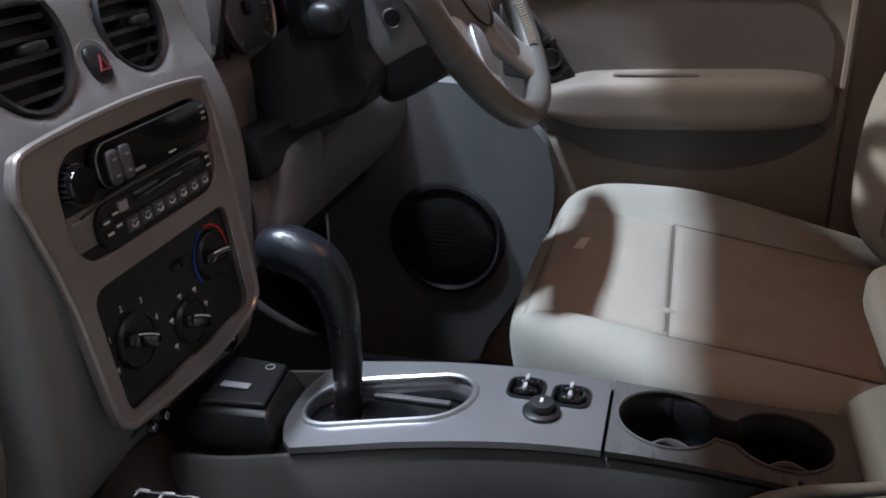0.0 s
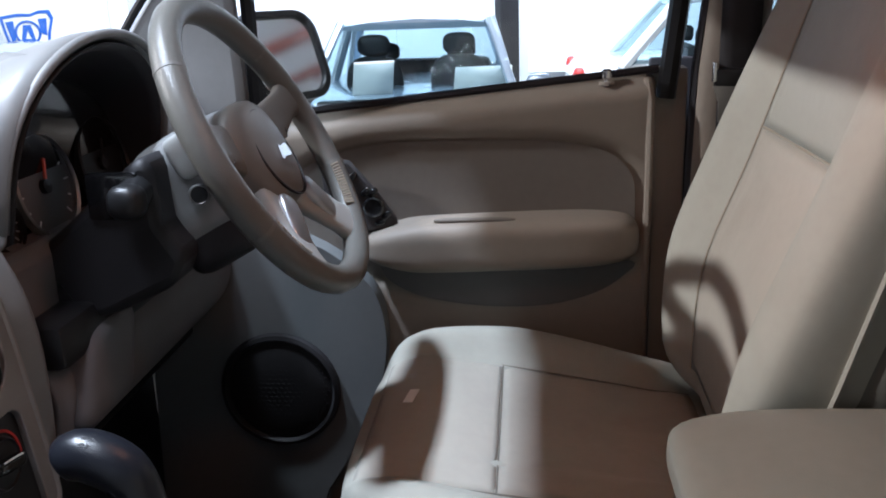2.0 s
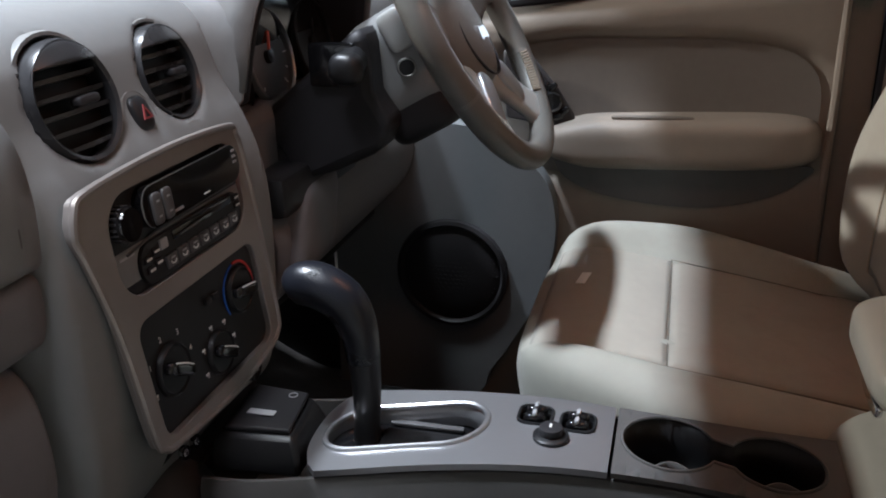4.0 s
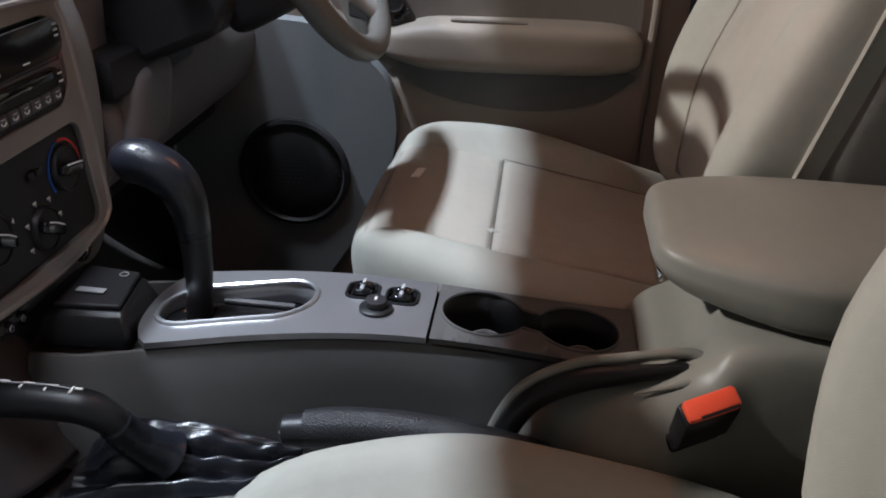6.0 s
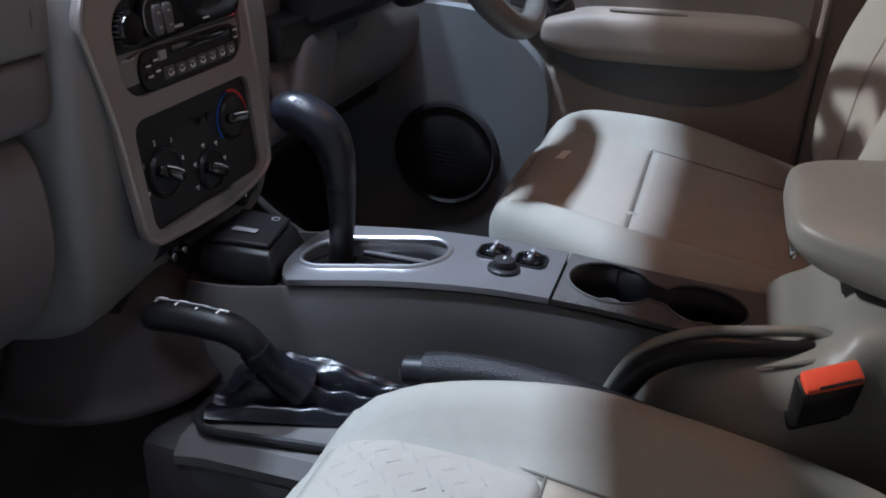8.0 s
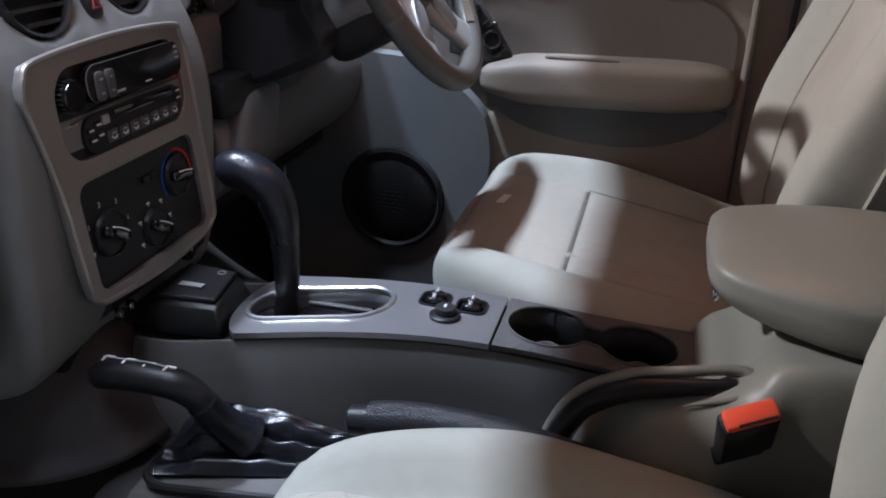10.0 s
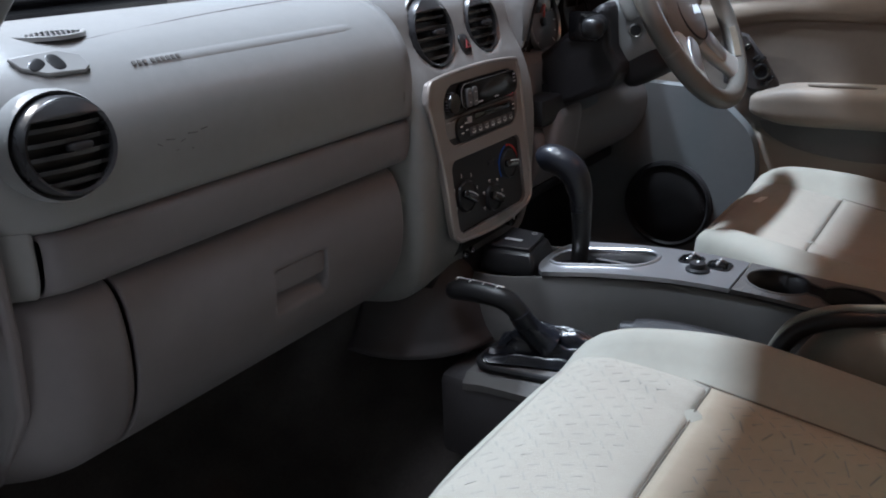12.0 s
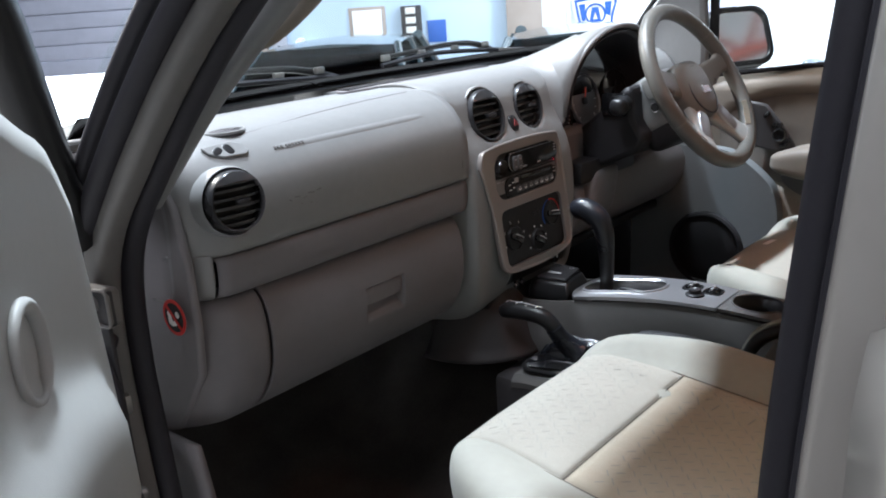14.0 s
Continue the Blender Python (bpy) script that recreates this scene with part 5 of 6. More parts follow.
part("cup_rim", tube([(x, y, console_top(y) + 0.0045) for x, y in WELLS], 0.0016, 6, closed=True), CONSOLE, cup_part, "rounded rim of the cup wells")
for cx, cy, r in CUPS:
    part("cup_spring", sheet(lambda u, v: (cx - r * 0.55 + 0.010 * math.sin(math.pi * u), cy - 0.018 + 0.030 * u, console_top(cy) - 0.040 + 0.034 * v), 8, 4), CONSOLE, cup_part, "grey sprung flap", thick=0.002)
part("cup_bridge", rbox((0.064, -0.277, 0.764), (0.03, 0.014, 0.018), 0.003), BLACK, cup_part)

# armrest box
FLANK_TOP = [(-0.255, 0.66), (-0.272, 0.745), (-0.300, 0.798), (-0.335, 0.820), (-0.375, 0.830), (-0.410, 0.848), (-0.435, 0.872), (-0.50, 0.880), (-0.62, 0.880), (-0.80, 0.880)]
NECK_TOP = [(-0.255, 0.60), (-0.272, 0.62), (-0.300, 0.66), (-0.335, 0.71), (-0.375, 0.806), (-0.410, 0.836), (-0.435, 0.869), (-0.50, 0.880), (-0.62, 0.880), (-0.80, 0.880)]


def box_shape(u, v):
    y, zf = lerp(FLANK_TOP, v)
    zn = lerp(NECK_TOP, v)[1]
    swell = 0.088 * smooth_step(-0.23, -0.36, y) - 0.044 * smooth_step(-0.37, -0.45, y)
    boxy = smooth_step(-0.38, -0.46, y)
    if u < 0.6:
        a = math.pi / 2 * u / 0.6
        return -0.022 - swell * math.cos(a) ** (0.75 - 0.5 * boxy), y, 0.54 + (zf - 0.54) * math.sin(a) ** (0.62 - 0.38 * boxy)
    w = (u - 0.6) / 0.4
    return -0.022 + 0.172 * w, y, zf + (zn - zf) * smooth_step(0.0, 0.22, w) - 0.10 * smooth_step(0.88, 1.0, w)


part("box_body", sheet(box_shape, 44, 48), LIDMAT, console, "smooth greige armrest box swelling towards the seat", thick=0.003)
arch = [(-0.047, -0.243, 0.735), (-0.043, -0.253, 0.775), (-0.040, -0.274, 0.812), (-0.036, -0.312, 0.834), (-0.032, -0.352, 0.842), (-0.026, -0.395, 0.848)]
LOOP = arch + [(-0.028, -0.412, 0.8475), (-0.036, -0.420, 0.843), (-0.046, -0.412, 0.838), (-0.052, -0.390, 0.833), (-0.056, -0.360, 0.825)]
part("arch_lip", tube(curve_points(LOOP, 44), [0.0048 * (1 - 0.8 * smooth_step(0.80, 1.0, i / 44)) for i in range(45)], 10), LIDMAT, console, "raised lip curling round the handbrake slot")
part("arch_gap", tube([(x - 0.009, y - 0.006, z - 0.0085) for x, y, z in curve_points(arch, 24)], [0.0100 * (1 - 0.45 * smooth_step(0.6, 1.0, i / 24)) for i in range(25)], 10), BLACK, console, "black curved slot")
lid = part("armrest_lid", sup((0.046, -0.628, 0.911), (0.102, 0.260, 0.032), 5.5, 26, lambda q, n: (q.x * (1 - 0.10 * smooth_step(0.6, 1, n.y)) + 0.02 * smooth_step(0.5, 1, n.y), q.y - 0.022 * smooth_step(0.0, 1, -n.z) * smooth_step(0, 1, n.y), q.z + 0.011 * smooth_step(-0.3, 1, n.z) * (1 - abs(n.x - 0.25) ** 2) - 0.010 * smooth_step(0.5, 1, n.y) * (n.z > 0) * n.z)), LIDMAT, console, "smooth greige armrest lid with scuffs")
part("lid_gap", sup((0.050, -0.650, 0.8785), (0.086, 0.205, 0.003), 5, 12), BLACK, console)
part("latch", sup((0.046, -0.3775, 0.893), (0.030, 0.0035, 0.007), 4, 8), CHROME, lid, "chrome latch edge")
part("latch_slit", sup((0.046, -0.376, 0.902), (0.034, 0.004, 0.003), 4, 8), BLACK, lid)


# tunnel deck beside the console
# Near-black colour stands for shade on the tunnel side.
part("deck_side", rbox((-0.085, -0.17, 0.62), (0.125, 0.64, 0.125), 0.012), DARKTRIM, console, "tunnel side below the deck, coloured dark for shade")
part("deck", loft([[(-0.150, y, z - 0.022), (-0.150, y, z - 0.012), (-0.138, y, z), (-0.03, y, z + 0.004), (-0.02, y, z - 0.022)] for y, z in ((0.11, 0.69), (0.08, 0.695), (-0.1, 0.70), (-0.3, 0.70), (-0.5, 0.69))]), CONSOLE, console, "grey tunnel deck beside the lever")
def nose(u, v):
    a = math.pi * (0.96 + 1.08 * u)
    k = 0.50 + 0.50 * v + 0.05 * smooth_step(0.85, 1.0, v)
    return -0.052 + 0.122 * k * math.cos(a), 0.262 + 0.136 * k * math.sin(a), 0.830 - 0.132 * v


# Taupe part given near-black trim to imitate its shade.
part("tunnel_nose", sheet(nose, 40, 24), DARKTRIM, console, "taupe flared cover over the tunnel, coloured dark for shade", thick=0.006)

selector = thing("gear_selector", (0.05, 0.035, 0.79), "black leather gear selector with a pistol-grip knob", "gear lever")
part("stem", tube(curve_points([(0.05, 0.036, 0.785), (0.05, 0.033, 0.84), (0.05, 0.034, 0.88)], 8), [0.0125, 0.0125, 0.012, 0.0125, 0.013, 0.0135, 0.014, 0.0145, 0.0155], 16), BLACK, selector)
part("knob", tube(curve_points([(0.05, 0.034, 0.874), (0.05, 0.0375, 0.905), (0.05, 0.050, 0.930), (0.05, 0.074, 0.9425), (0.05, 0.092, 0.941), (0.05, 0.1005, 0.9365)], 20), [0.0150, 0.0155, 0.016, 0.0166, 0.0174, 0.0182, 0.019, 0.0196, 0.0201, 0.0204, 0.0206, 0.0207, 0.0206, 0.0204, 0.0200, 0.0193, 0.0182, 0.0163, 0.0128, 0.0080, 0.001], 20), LEATHER, selector, "black leather knob", )
part("knob_cap", sup((0.05, 0.076, 0.9430), (0.0198, 0.025, 0.0198), 2.1, 14), KNURL, selector, "fine ribbed knob top")

lever = thing("transfer_lever", (-0.1, 0.06, 0.70), "black transfer case lever with a white shift pattern and leather boot", "lever")
part("grip", tube(curve_points([(-0.106, 0.158, 0.786), (-0.105, 0.132, 0.792), (-0.104, 0.100, 0.793), (-0.101, 0.072, 0.789), (-0.096, 0.055, 0.774), (-0.090, 0.046, 0.752)], 20), [0.005, 0.0112, 0.0134, 0.0142] + [0.0146] * 9 + [0.0144, 0.0141, 0.0137, 0.0133, 0.013, 0.0127, 0.0125, 0.0125], 18, flat=0.95), BLACK, lever, "black grip with rounded end")
for k in range(4):
    part("pattern_mark", rbox((-0.1045 + 0.0005 * k, 0.142 - k * 0.0200, 0.8066 + 0.0007 * (k > 0) - 0.0004 * k), (0.0085, 0.0018, 0.0012), 0), WHITEPRINT, lever)
    part("pattern_mark", rbox((-0.1015 + 0.0005 * k, 0.137 - k * 0.0200, 0.8070 + 0.0007 * (k > 0) - 0.0006 * k), (0.0024, 0.0070, 0.0012), 0), WHITEPRINT, lever)
part("pattern_line", tube([(-0.1035, 0.144, 0.8072), (-0.1030, 0.122, 0.8080), (-0.1020, 0.100, 0.8082), (-0.1010, 0.084, 0.8062), (-0.1000, 0.076, 0.8044)], 0.0007, 5), GREYPRINT, lever)
part("boot_neck", tube(curve_points([(-0.095, 0.055, 0.772), (-0.090, 0.049, 0.758), (-0.082, 0.040, 0.742), (-0.070, 0.026, 0.722)], 14), [0.0135, 0.0148, 0.0140, 0.0150, 0.0144, 0.0152, 0.0146, 0.0158, 0.0152, 0.0166, 0.0172, 0.0184, 0.0196, 0.0214, 0.0236], 18), LEATHER, lever, "gathered leather round the lever")


def boot(u, v):
    """Leather drawn back from the lever: two long folds at the near side, a flat stitched top, a steep far side."""
    y = 0.098 - 0.182 * v
    near = -0.122 + 0.050 * v + 0.020 * smooth_step(0.75, 1.0, v)
    far = -0.038 + 0.006 * v
    high = smooth_step(0.0, 0.22, v) * (1 - 0.72 * smooth_step(0.45, 1.0, v))
    w = u + 0.035 * math.sin(6.5 * v) * math.sin(math.pi * u)
    z = lerp([(0.0,), (0.010,), (0.011,), (0.005,), (0.021,), (0.023,), (0.014,), (0.030,), (0.034,), (0.036,), (0.037,), (0.030,), (0.0,)], max(0.0, min(1.0, w)))[0]
    z *= 0.35 + 0.75 * high
    z += 0.0022 * math.sin(23 * v + 9 * u) * math.sin(math.pi * u) * (1 - 0.5 * v) + 0.0012 * math.sin(41 * v - 14 * u) * math.sin(math.pi * u)
    return near + (far - near) * u, y, 0.7015 + z


part("boot", sheet(boot, 72, 60), LEATHER, lever, "creased black leather boot")
for off in (0.0, 0.006):
    part("boot_stitch", tube([(x, y, z + 0.0006) for x, y, z in (boot(0.72 + off * 4, 0.42 + 0.5 * i / 24) for i in range(25))], 0.0007, 5), BLACK, lever)
part("boot_frame", tube([(-0.080 + x - 0.14 * y, 0.006 + y, 0.7030) for x, y in rrect(0.094, 0.192, 0.03)], 0.0045, 8, closed=True), BLACK, lever)

brake = thing("handbrake_lever", (-0.07, -0.15, 0.71), "black knurled handbrake lever lying in its slot", "handbrake")
part("grip", tube(curve_points([(-0.078, -0.100, 0.774), (-0.076, -0.15, 0.779), (-0.072, -0.22, 0.774), (-0.066, -0.30, 0.756)], 12), [0.0155, 0.0165] + [0.017] * 9 + [0.0165, 0.015], 16), KNURL, brake, "diamond-knurled rubber grip")
part("end_cap", tube([(-0.0785, -0.078, 0.7685), (-0.0782, -0.083, 0.7695), (-0.078, -0.101, 0.772)], [0.007, 0.0135, 0.0145], 16), BLACK, brake, "smooth black end cap")
part("arm", tube([(-0.078, -0.14, 0.77), (-0.078, -0.18, 0.73), (-0.078, -0.24, 0.70)], 0.010, 8), CHARCOAL, brake)

buckle = thing("belt_buckle", (-0.12, -0.43, 0.70), "black seat belt buckle with a bright red release button", "buckle")
BK = facing((-0.118, -0.402, 0.8645), (-0.62, 0.10, 0.78), (0, -0.8, 0.6))
part("housing", rbox((0, -0.001, -0.036), (0.0185, 0.0425, 0.066), 0.004, m=BK), BLACK, buckle, "black buckle housing")
part("button", rbox((0, 0, 0.0), (0.016, 0.039, 0.011), 0.003, m=BK), RED, buckle, "bright red release button")
part("slot", rbox((0.0075, 0.003, 0.0052), (0.002, 0.028, 0.0015), 0, m=BK), BLACK, buckle)
part("strap", rbox((0, -0.006, -0.13), (0.016, 0.040, 0.12), 0.003, m=BK), CHARCOAL, buckle)
for k in (-1, 1):
    part("rivet", turned([(0.005, 0), (0.004, 0.002), (0, 0.002)], 14, BK @ pose(-0.0100, 0.010 * k, -0.05, 0, -90)), STEEL, buckle)

# ---- driver door ----
door = thing("driver_door", (0.74, -0.15, 0.45), "closed driver door with beige trim, padded armrest and map pocket", "door")
def beltline(y):
    return 1.108 + (0.035 - y) * 0.098


def insert_edge(y, z):
    """Below 1 inside the rounded cloth field of the door trim."""
    high = max(0.03, 0.106 - 0.8 * max(0.0, y + 0.10) ** 2)
    return (abs(y + 0.155) / 0.268) ** 4 + (abs(z - 0.965) / high) ** 3.2


def insert_depth(y, z):
    return 0.013 * smooth_step(1.35, 0.80, insert_edge(y, z))


def panel(u, v):
    y = 0.33 - 0.767 * u
    top = beltline(y)
    z = 0.46 + (top - 0.46) * v
    x = 0.712 - 0.010 * smooth_step(0.95, 0.80, z) + 0.035 * smooth_step(top - 0.030, top + 0.002, z) ** 2
    x += 0.020 * smooth_step(0.012, 0.0, 0.437 + y) + insert_depth(y, z)
    return x, y, z


part("panel", sheet(panel, 70, 80), BEIGE, door, "beige moulded door trim", thick=0.008)
dm = Matrix(((0, 0, -1, 0), (1, 0, 0, 0), (0, 1, 0, 0), (0, 0, 0, 1)))
def insert(u, v):
    q = 2 * math.pi * u
    e = 0.97 * v
    y = -0.155 + 0.268 * e * math.copysign(abs(math.cos(q)) ** 0.5, math.cos(q))
    top = 0.106 - 0.8 * max(0.0, y + 0.10) ** 2
    z = 0.965 + top * e * math.copysign(abs(math.sin(q)) ** 0.625, math.sin(q))
    return 0.7005 + 0.010 * smooth_step(0.80, 0.95, z) + insert_depth(y, z) - 0.0085, y, z


part("cloth_insert", sheet(insert, 96, 14), BEIGE_DARK, door, "dark taupe cloth insert in a soft recess")
part("armrest", sup((0.700, -0.222, 0.924), (0.052, 0.196, 0.038), 4.2, 20, lambda q, n: (q.x, q.y, q.z + 0.006 * (-n.y) - 0.010 * smooth_step(0.6, 1, n.y) * n.z)), BEIGE, door, "padded beige armrest")
# Groove of the armrest's own colour; the darker pad imitates its shade.
part("pull_slot", sup((0.672, -0.187, 0.9612), (0.006, 0.058, 0.003), 4, 8), BEIGE_DARK, door, "shallow pull slot, its shade drawn as a darker pad")
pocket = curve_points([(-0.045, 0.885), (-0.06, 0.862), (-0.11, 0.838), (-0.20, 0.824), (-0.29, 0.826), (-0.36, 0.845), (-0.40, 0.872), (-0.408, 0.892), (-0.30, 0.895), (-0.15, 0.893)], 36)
# Flat dark sheet stands for the shaded opening of the pocket.
part("map_pocket", slab(pocket, 0.006, Matrix.Translation((0.694, 0, 0)) @ dm), CONSOLE, door, "map pocket mouth, its shade drawn as a dark sheet")
part("door_edge", rbox((0.765, -0.455, 0.80), (0.03, 0.066, 0.72), 0.006), BEIGE, door, "beige painted rear edge of the door")
# Block added to stop light showing between door and pillar.
part("door_gap_filler", rbox((0.800, -0.49, 0.80), (0.02, 0.10, 0.74), 0.004), RUBBER, door, "dark filler added to close a light slit behind the rear edge")
part("rear_edge", tube([(0.706, -0.43, z) for z in (0.5, 0.7, 0.85)] + [(0.706, -0.432, 1.0), (0.712, -0.432, 1.12), (0.722, -0.428, 1.148)], 0.006, 8), BEIGE, door)
part("belt_seal", tube([(0.742, y, beltline(y) + 0.004) for y in (0.14, 0.0, -0.15, -0.3, -0.445)], 0.006, 8), RUBBER, door, "black window seal")
glass = part("window", sheet(lambda u, v: (0.752 - 0.06 * v, 0.135 - 0.60 * u - 0.05 * v, 1.08 + 0.43 * v), 4, 6), GLASS, door, "clear side window", thick=0.004)
glass.visible_shadow = False
part("window_frame", tube([(0.735, -0.455, 1.12), (0.728, -0.468, 1.25), (0.70, -0.50, 1.5)], 0.014, 8), BLACK, door, "black rear window frame")
part("lock_knob", tube([(0.722, -0.372, z) for z in (1.139, 1.148, 1.150, 1.153, 1.160, 1.1625)], [0.0042, 0.0042, 0.0072, 0.0078, 0.0074, 0.004], 14), CHROME, door, "small lock knob")
part("lock_ring", turned([(0.011, 0), (0.010, 0.004), (0.005, 0.005), (0, 0.005)], 20, pose(0.722, -0.372, 1.141)), BEIGE, door)
swp = part("switch_panel", slab([(0.035, 1.052), (-0.008, 1.044), (-0.046, 0.998), (-0.072, 0.958), (-0.076, 0.942), (-0.030, 0.940), (0.030, 0.950)], 0.012, Matrix.Translation((0.693, 0, 0)) @ dm), DARKTRIM, door, "dark brown window switch panel", bevel=0.004)
part("mirror_dial", turned([(0.0150, -0.002), (0.0150, 0.004), (0.0125, 0.006), (0.0115, 0.0045), (0, 0.0045)], 28, facing((0.6920, -0.0405, 0.9775), (-1, 0, 0))), GLOSSBLACK, swp, "round mirror control")
for y, z, a in ((-0.012, 1.022, 50), (-0.030, 1.000, 40), (-0.040, 0.9985, 40), (-0.0585, 0.964, 40), (-0.049, 0.9545, 10)):
    part("switch_key", sup((0, 0, 0), (0.0085, 0.0050, 0.0045), 3, 8, m=facing((0.6915, y, z), (-1, 0, 0)) @ pose(0, 0, 0, 0, 0, a)), GLOSSBLACK, swp)
# lower front of the door with the loudspeaker
kick = [(0.30, 0.95), (0.10, 0.945), (0.045, 0.93), (0.0, 0.90), (-0.038, 0.86), (-0.052, 0.81), (-0.052, 0.76), (-0.04, 0.70), (-0.018, 0.645), (0.015, 0.585), (0.05, 0.53), (0.09, 0.48), (0.32, 0.48)]
kick = curve_points(kick, 48)
part("speaker_panel", slab(kick, 0.035, Matrix.Translation((0.662, 0, 0)) @ dm), PANELGREY, door, "grey lower door panel round the loudspeaker", bevel=0.006)
SP = facing((0.660, 0.112, 0.702), (-1, 0, 0))
sp = part("speaker_ring", turned([(0.092, 0), (0.090, 0.008), (0.084, 0.010), (0.080, 0.004), (0.079, 0)], 44, SP), CHARCOAL, door, "black loudspeaker ring")
part("speaker_grille", turned([(0.080, 0.002), (0.06, 0.009), (0.03, 0.012), (0, 0.0125)], 44, SP), CHARCOAL, sp, "black perforated grille")
pts = []
bmd = bmesh.new()
for i in range(-9, 10):
    for j in range(-10, 11):
        x, y = 0.0082 * (i + 0.5 * (j % 2)), 0.0071 * j
        r2 = x * x + y * y
        if r2 < 0.074 ** 2:
            z = 0.0128 - 0.010 * (r2 / 0.0064)
            bmesh.ops.create_cube(bmd, size=1, matrix=SP @ Matrix.Translation((x, y, z)) @ Matrix.Diagonal((0.0042, 0.0022, 0.0016, 1)))
part("grille_ribs", bmd, CHARCOAL, sp, "fine grille pattern", smooth=False)["kind"] = "stuff"

mirror = thing("door_mirror", (0.86, 0.12, 1.08), "black door mirror on the driver door", "mirror")
MM = facing((0.862, 0.128, 1.178), (-0.50, -0.84, 0.34))
part("housing", sup((0, 0, -0.040), (0.088, 0.078, 0.05), 4, 16, None, MM), BLACK, mirror, "black mirror housing")
part("glass", slab([(x, y) for x, y in rrect(0.140, 0.120, 0.033)], 0.004, MM @ pose(0.004, 0, 0.0125)), MIRROR, mirror, "mirror glass")
part("rim", slab([(x, y) for x, y in rrect(0.172, 0.146, 0.042)], 0.022, MM @ pose(0, 0, 0.0185), [[(x + 0.004, y) for x, y in rrect(0.140, 0.120, 0.033)]]), BLACK, mirror, "black rim round the mirror glass", bevel=0.003)
part("foot", tube([(0.76, 0.14, 1.11), (0.82, 0.14, 1.10), (0.87, 0.14, 1.12)], [0.03, 0.025, 0.03], 10), BLACK, mirror)

# ---- passenger door, standing open ----
pdoor = thing("passenger_door", (-0.923, 0.085, 0.45), "open passenger door with pale trim and a ring-shaped pull", "door")
OPEN = Matrix.Translation((-0.923, 0.085, 0)) @ Matrix.Rotation(radians(-39), 4, "Z")
def leaf(u, v):
    y, z = 0.0 - 0.95 * u, 0.44 + (0.695 + 0.10 * smooth_step(0.0, 0.12, u) + 0.06 * smooth_step(0.08, 0.30, u)) * v
    return OPEN @ Vector((0.055 + 0.012 * math.sin(v * math.pi) - 0.02 * smooth_step(0.04, 0.0, u) + 0.025 * smooth_step(0.55, 0.62, v) * smooth_step(0.78, 0.70, v) * smooth_step(0.06, 0.16, u), y, z))


part("trim", sheet(leaf, 40, 40), DOORGREY, pdoor, "pale grey door trim", thick=0.01)
part("shell", rbox((-0.005, -0.50, 0.80), (0.085, 0.96, 0.74), 0.02, m=OPEN), PAINT, pdoor, "beige metallic door shell")
part("window_frame", tube([OPEN @ Vector(p) for p in ((0.0, 0.205, 1.085), (0.0, 0.15, 1.18), (0.0, 0.06, 1.33), (0.0, -0.08, 1.49), (0.0, -0.92, 1.52), (0.0, -0.95, 1.12))], 0.026, 10), BLACK, pdoor, "black window frame")
part("pull_ring", tube([OPEN @ Vector((0.0695, -0.265 + 0.029 * math.cos(q), 1.122 + 0.033 * math.sin(q))) for q in [2 * math.pi * i / 28 for i in range(28)]], [0.0048 + 0.0012 * math.cos(2 * math.pi * i / 28) for i in range(28)], 10, closed=True), DOORGREY, pdoor, "pale ring-shaped pull")
# Raised grey pad puts the shade of the dish into its colour.
part("pull_cup", sup((0.0625, -0.263, 1.122), (0.004, 0.023, 0.027), 3, 10, None, OPEN), PANELGREY, pdoor, "dish inside the pull, its shade drawn as a grey pad")
# Charcoal here and in the hinge brackets stands for shade on painted metal.
part("hinge_pillar", rbox((-0.768, 0.33, 0.78), (0.03, 0.17, 0.66), 0.006), CHARCOAL, body, "hinge pillar coloured dark for its shade")
for y, z in ((0.214, 1.008), (0.226, 0.742)):
    h = part("hinge", slab(rrect(0.050, 0.048, 0.008), 0.020, facing((-0.805, y, z), (-1, -0.25, 0)), [rrect(0.042, 0.040, 0.006)]), PAINT_SHADED, body, "painted hinge bracket", bevel=0.002)
    part("hinge_shade", rbox((-0.794, y, z), (0.010, 0.046, 0.044), 0.003), CHARCOAL, h)
    part("bolt", turned([(0.009, 0), (0.009, 0.006), (0.006, 0.008), (0, 0.008)], 12, facing((-0.799, y + 0.004, z + 0.004), (-1, 0, 0))), STEEL, h, "steel hinge bolt")
# Dark panel laid over the jamb in place of its shade.
part("jamb_shade", rbox((-0.7895, 0.236, 0.875), (0.006, 0.052, 0.215), 0.002), CHARCOAL, body, "dark panel standing for the shaded recess in the door jamb")
strap = part("check_strap", rbox((-0.80, 0.225, 0.875), (0.05, 0.016, 0.026), 0.004), STEEL, body, "steel door check strap")
part("door_wiring", tube(curve_points([(-0.775, 0.245, 0.955), (-0.80, 0.225, 0.935), (-0.805, 0.205, 0.905), (-0.80, 0.21, 0.872), (-0.785, 0.24, 0.85)], 16), 0.011, 10), RUBBER, body, "black rubber wiring sleeve")

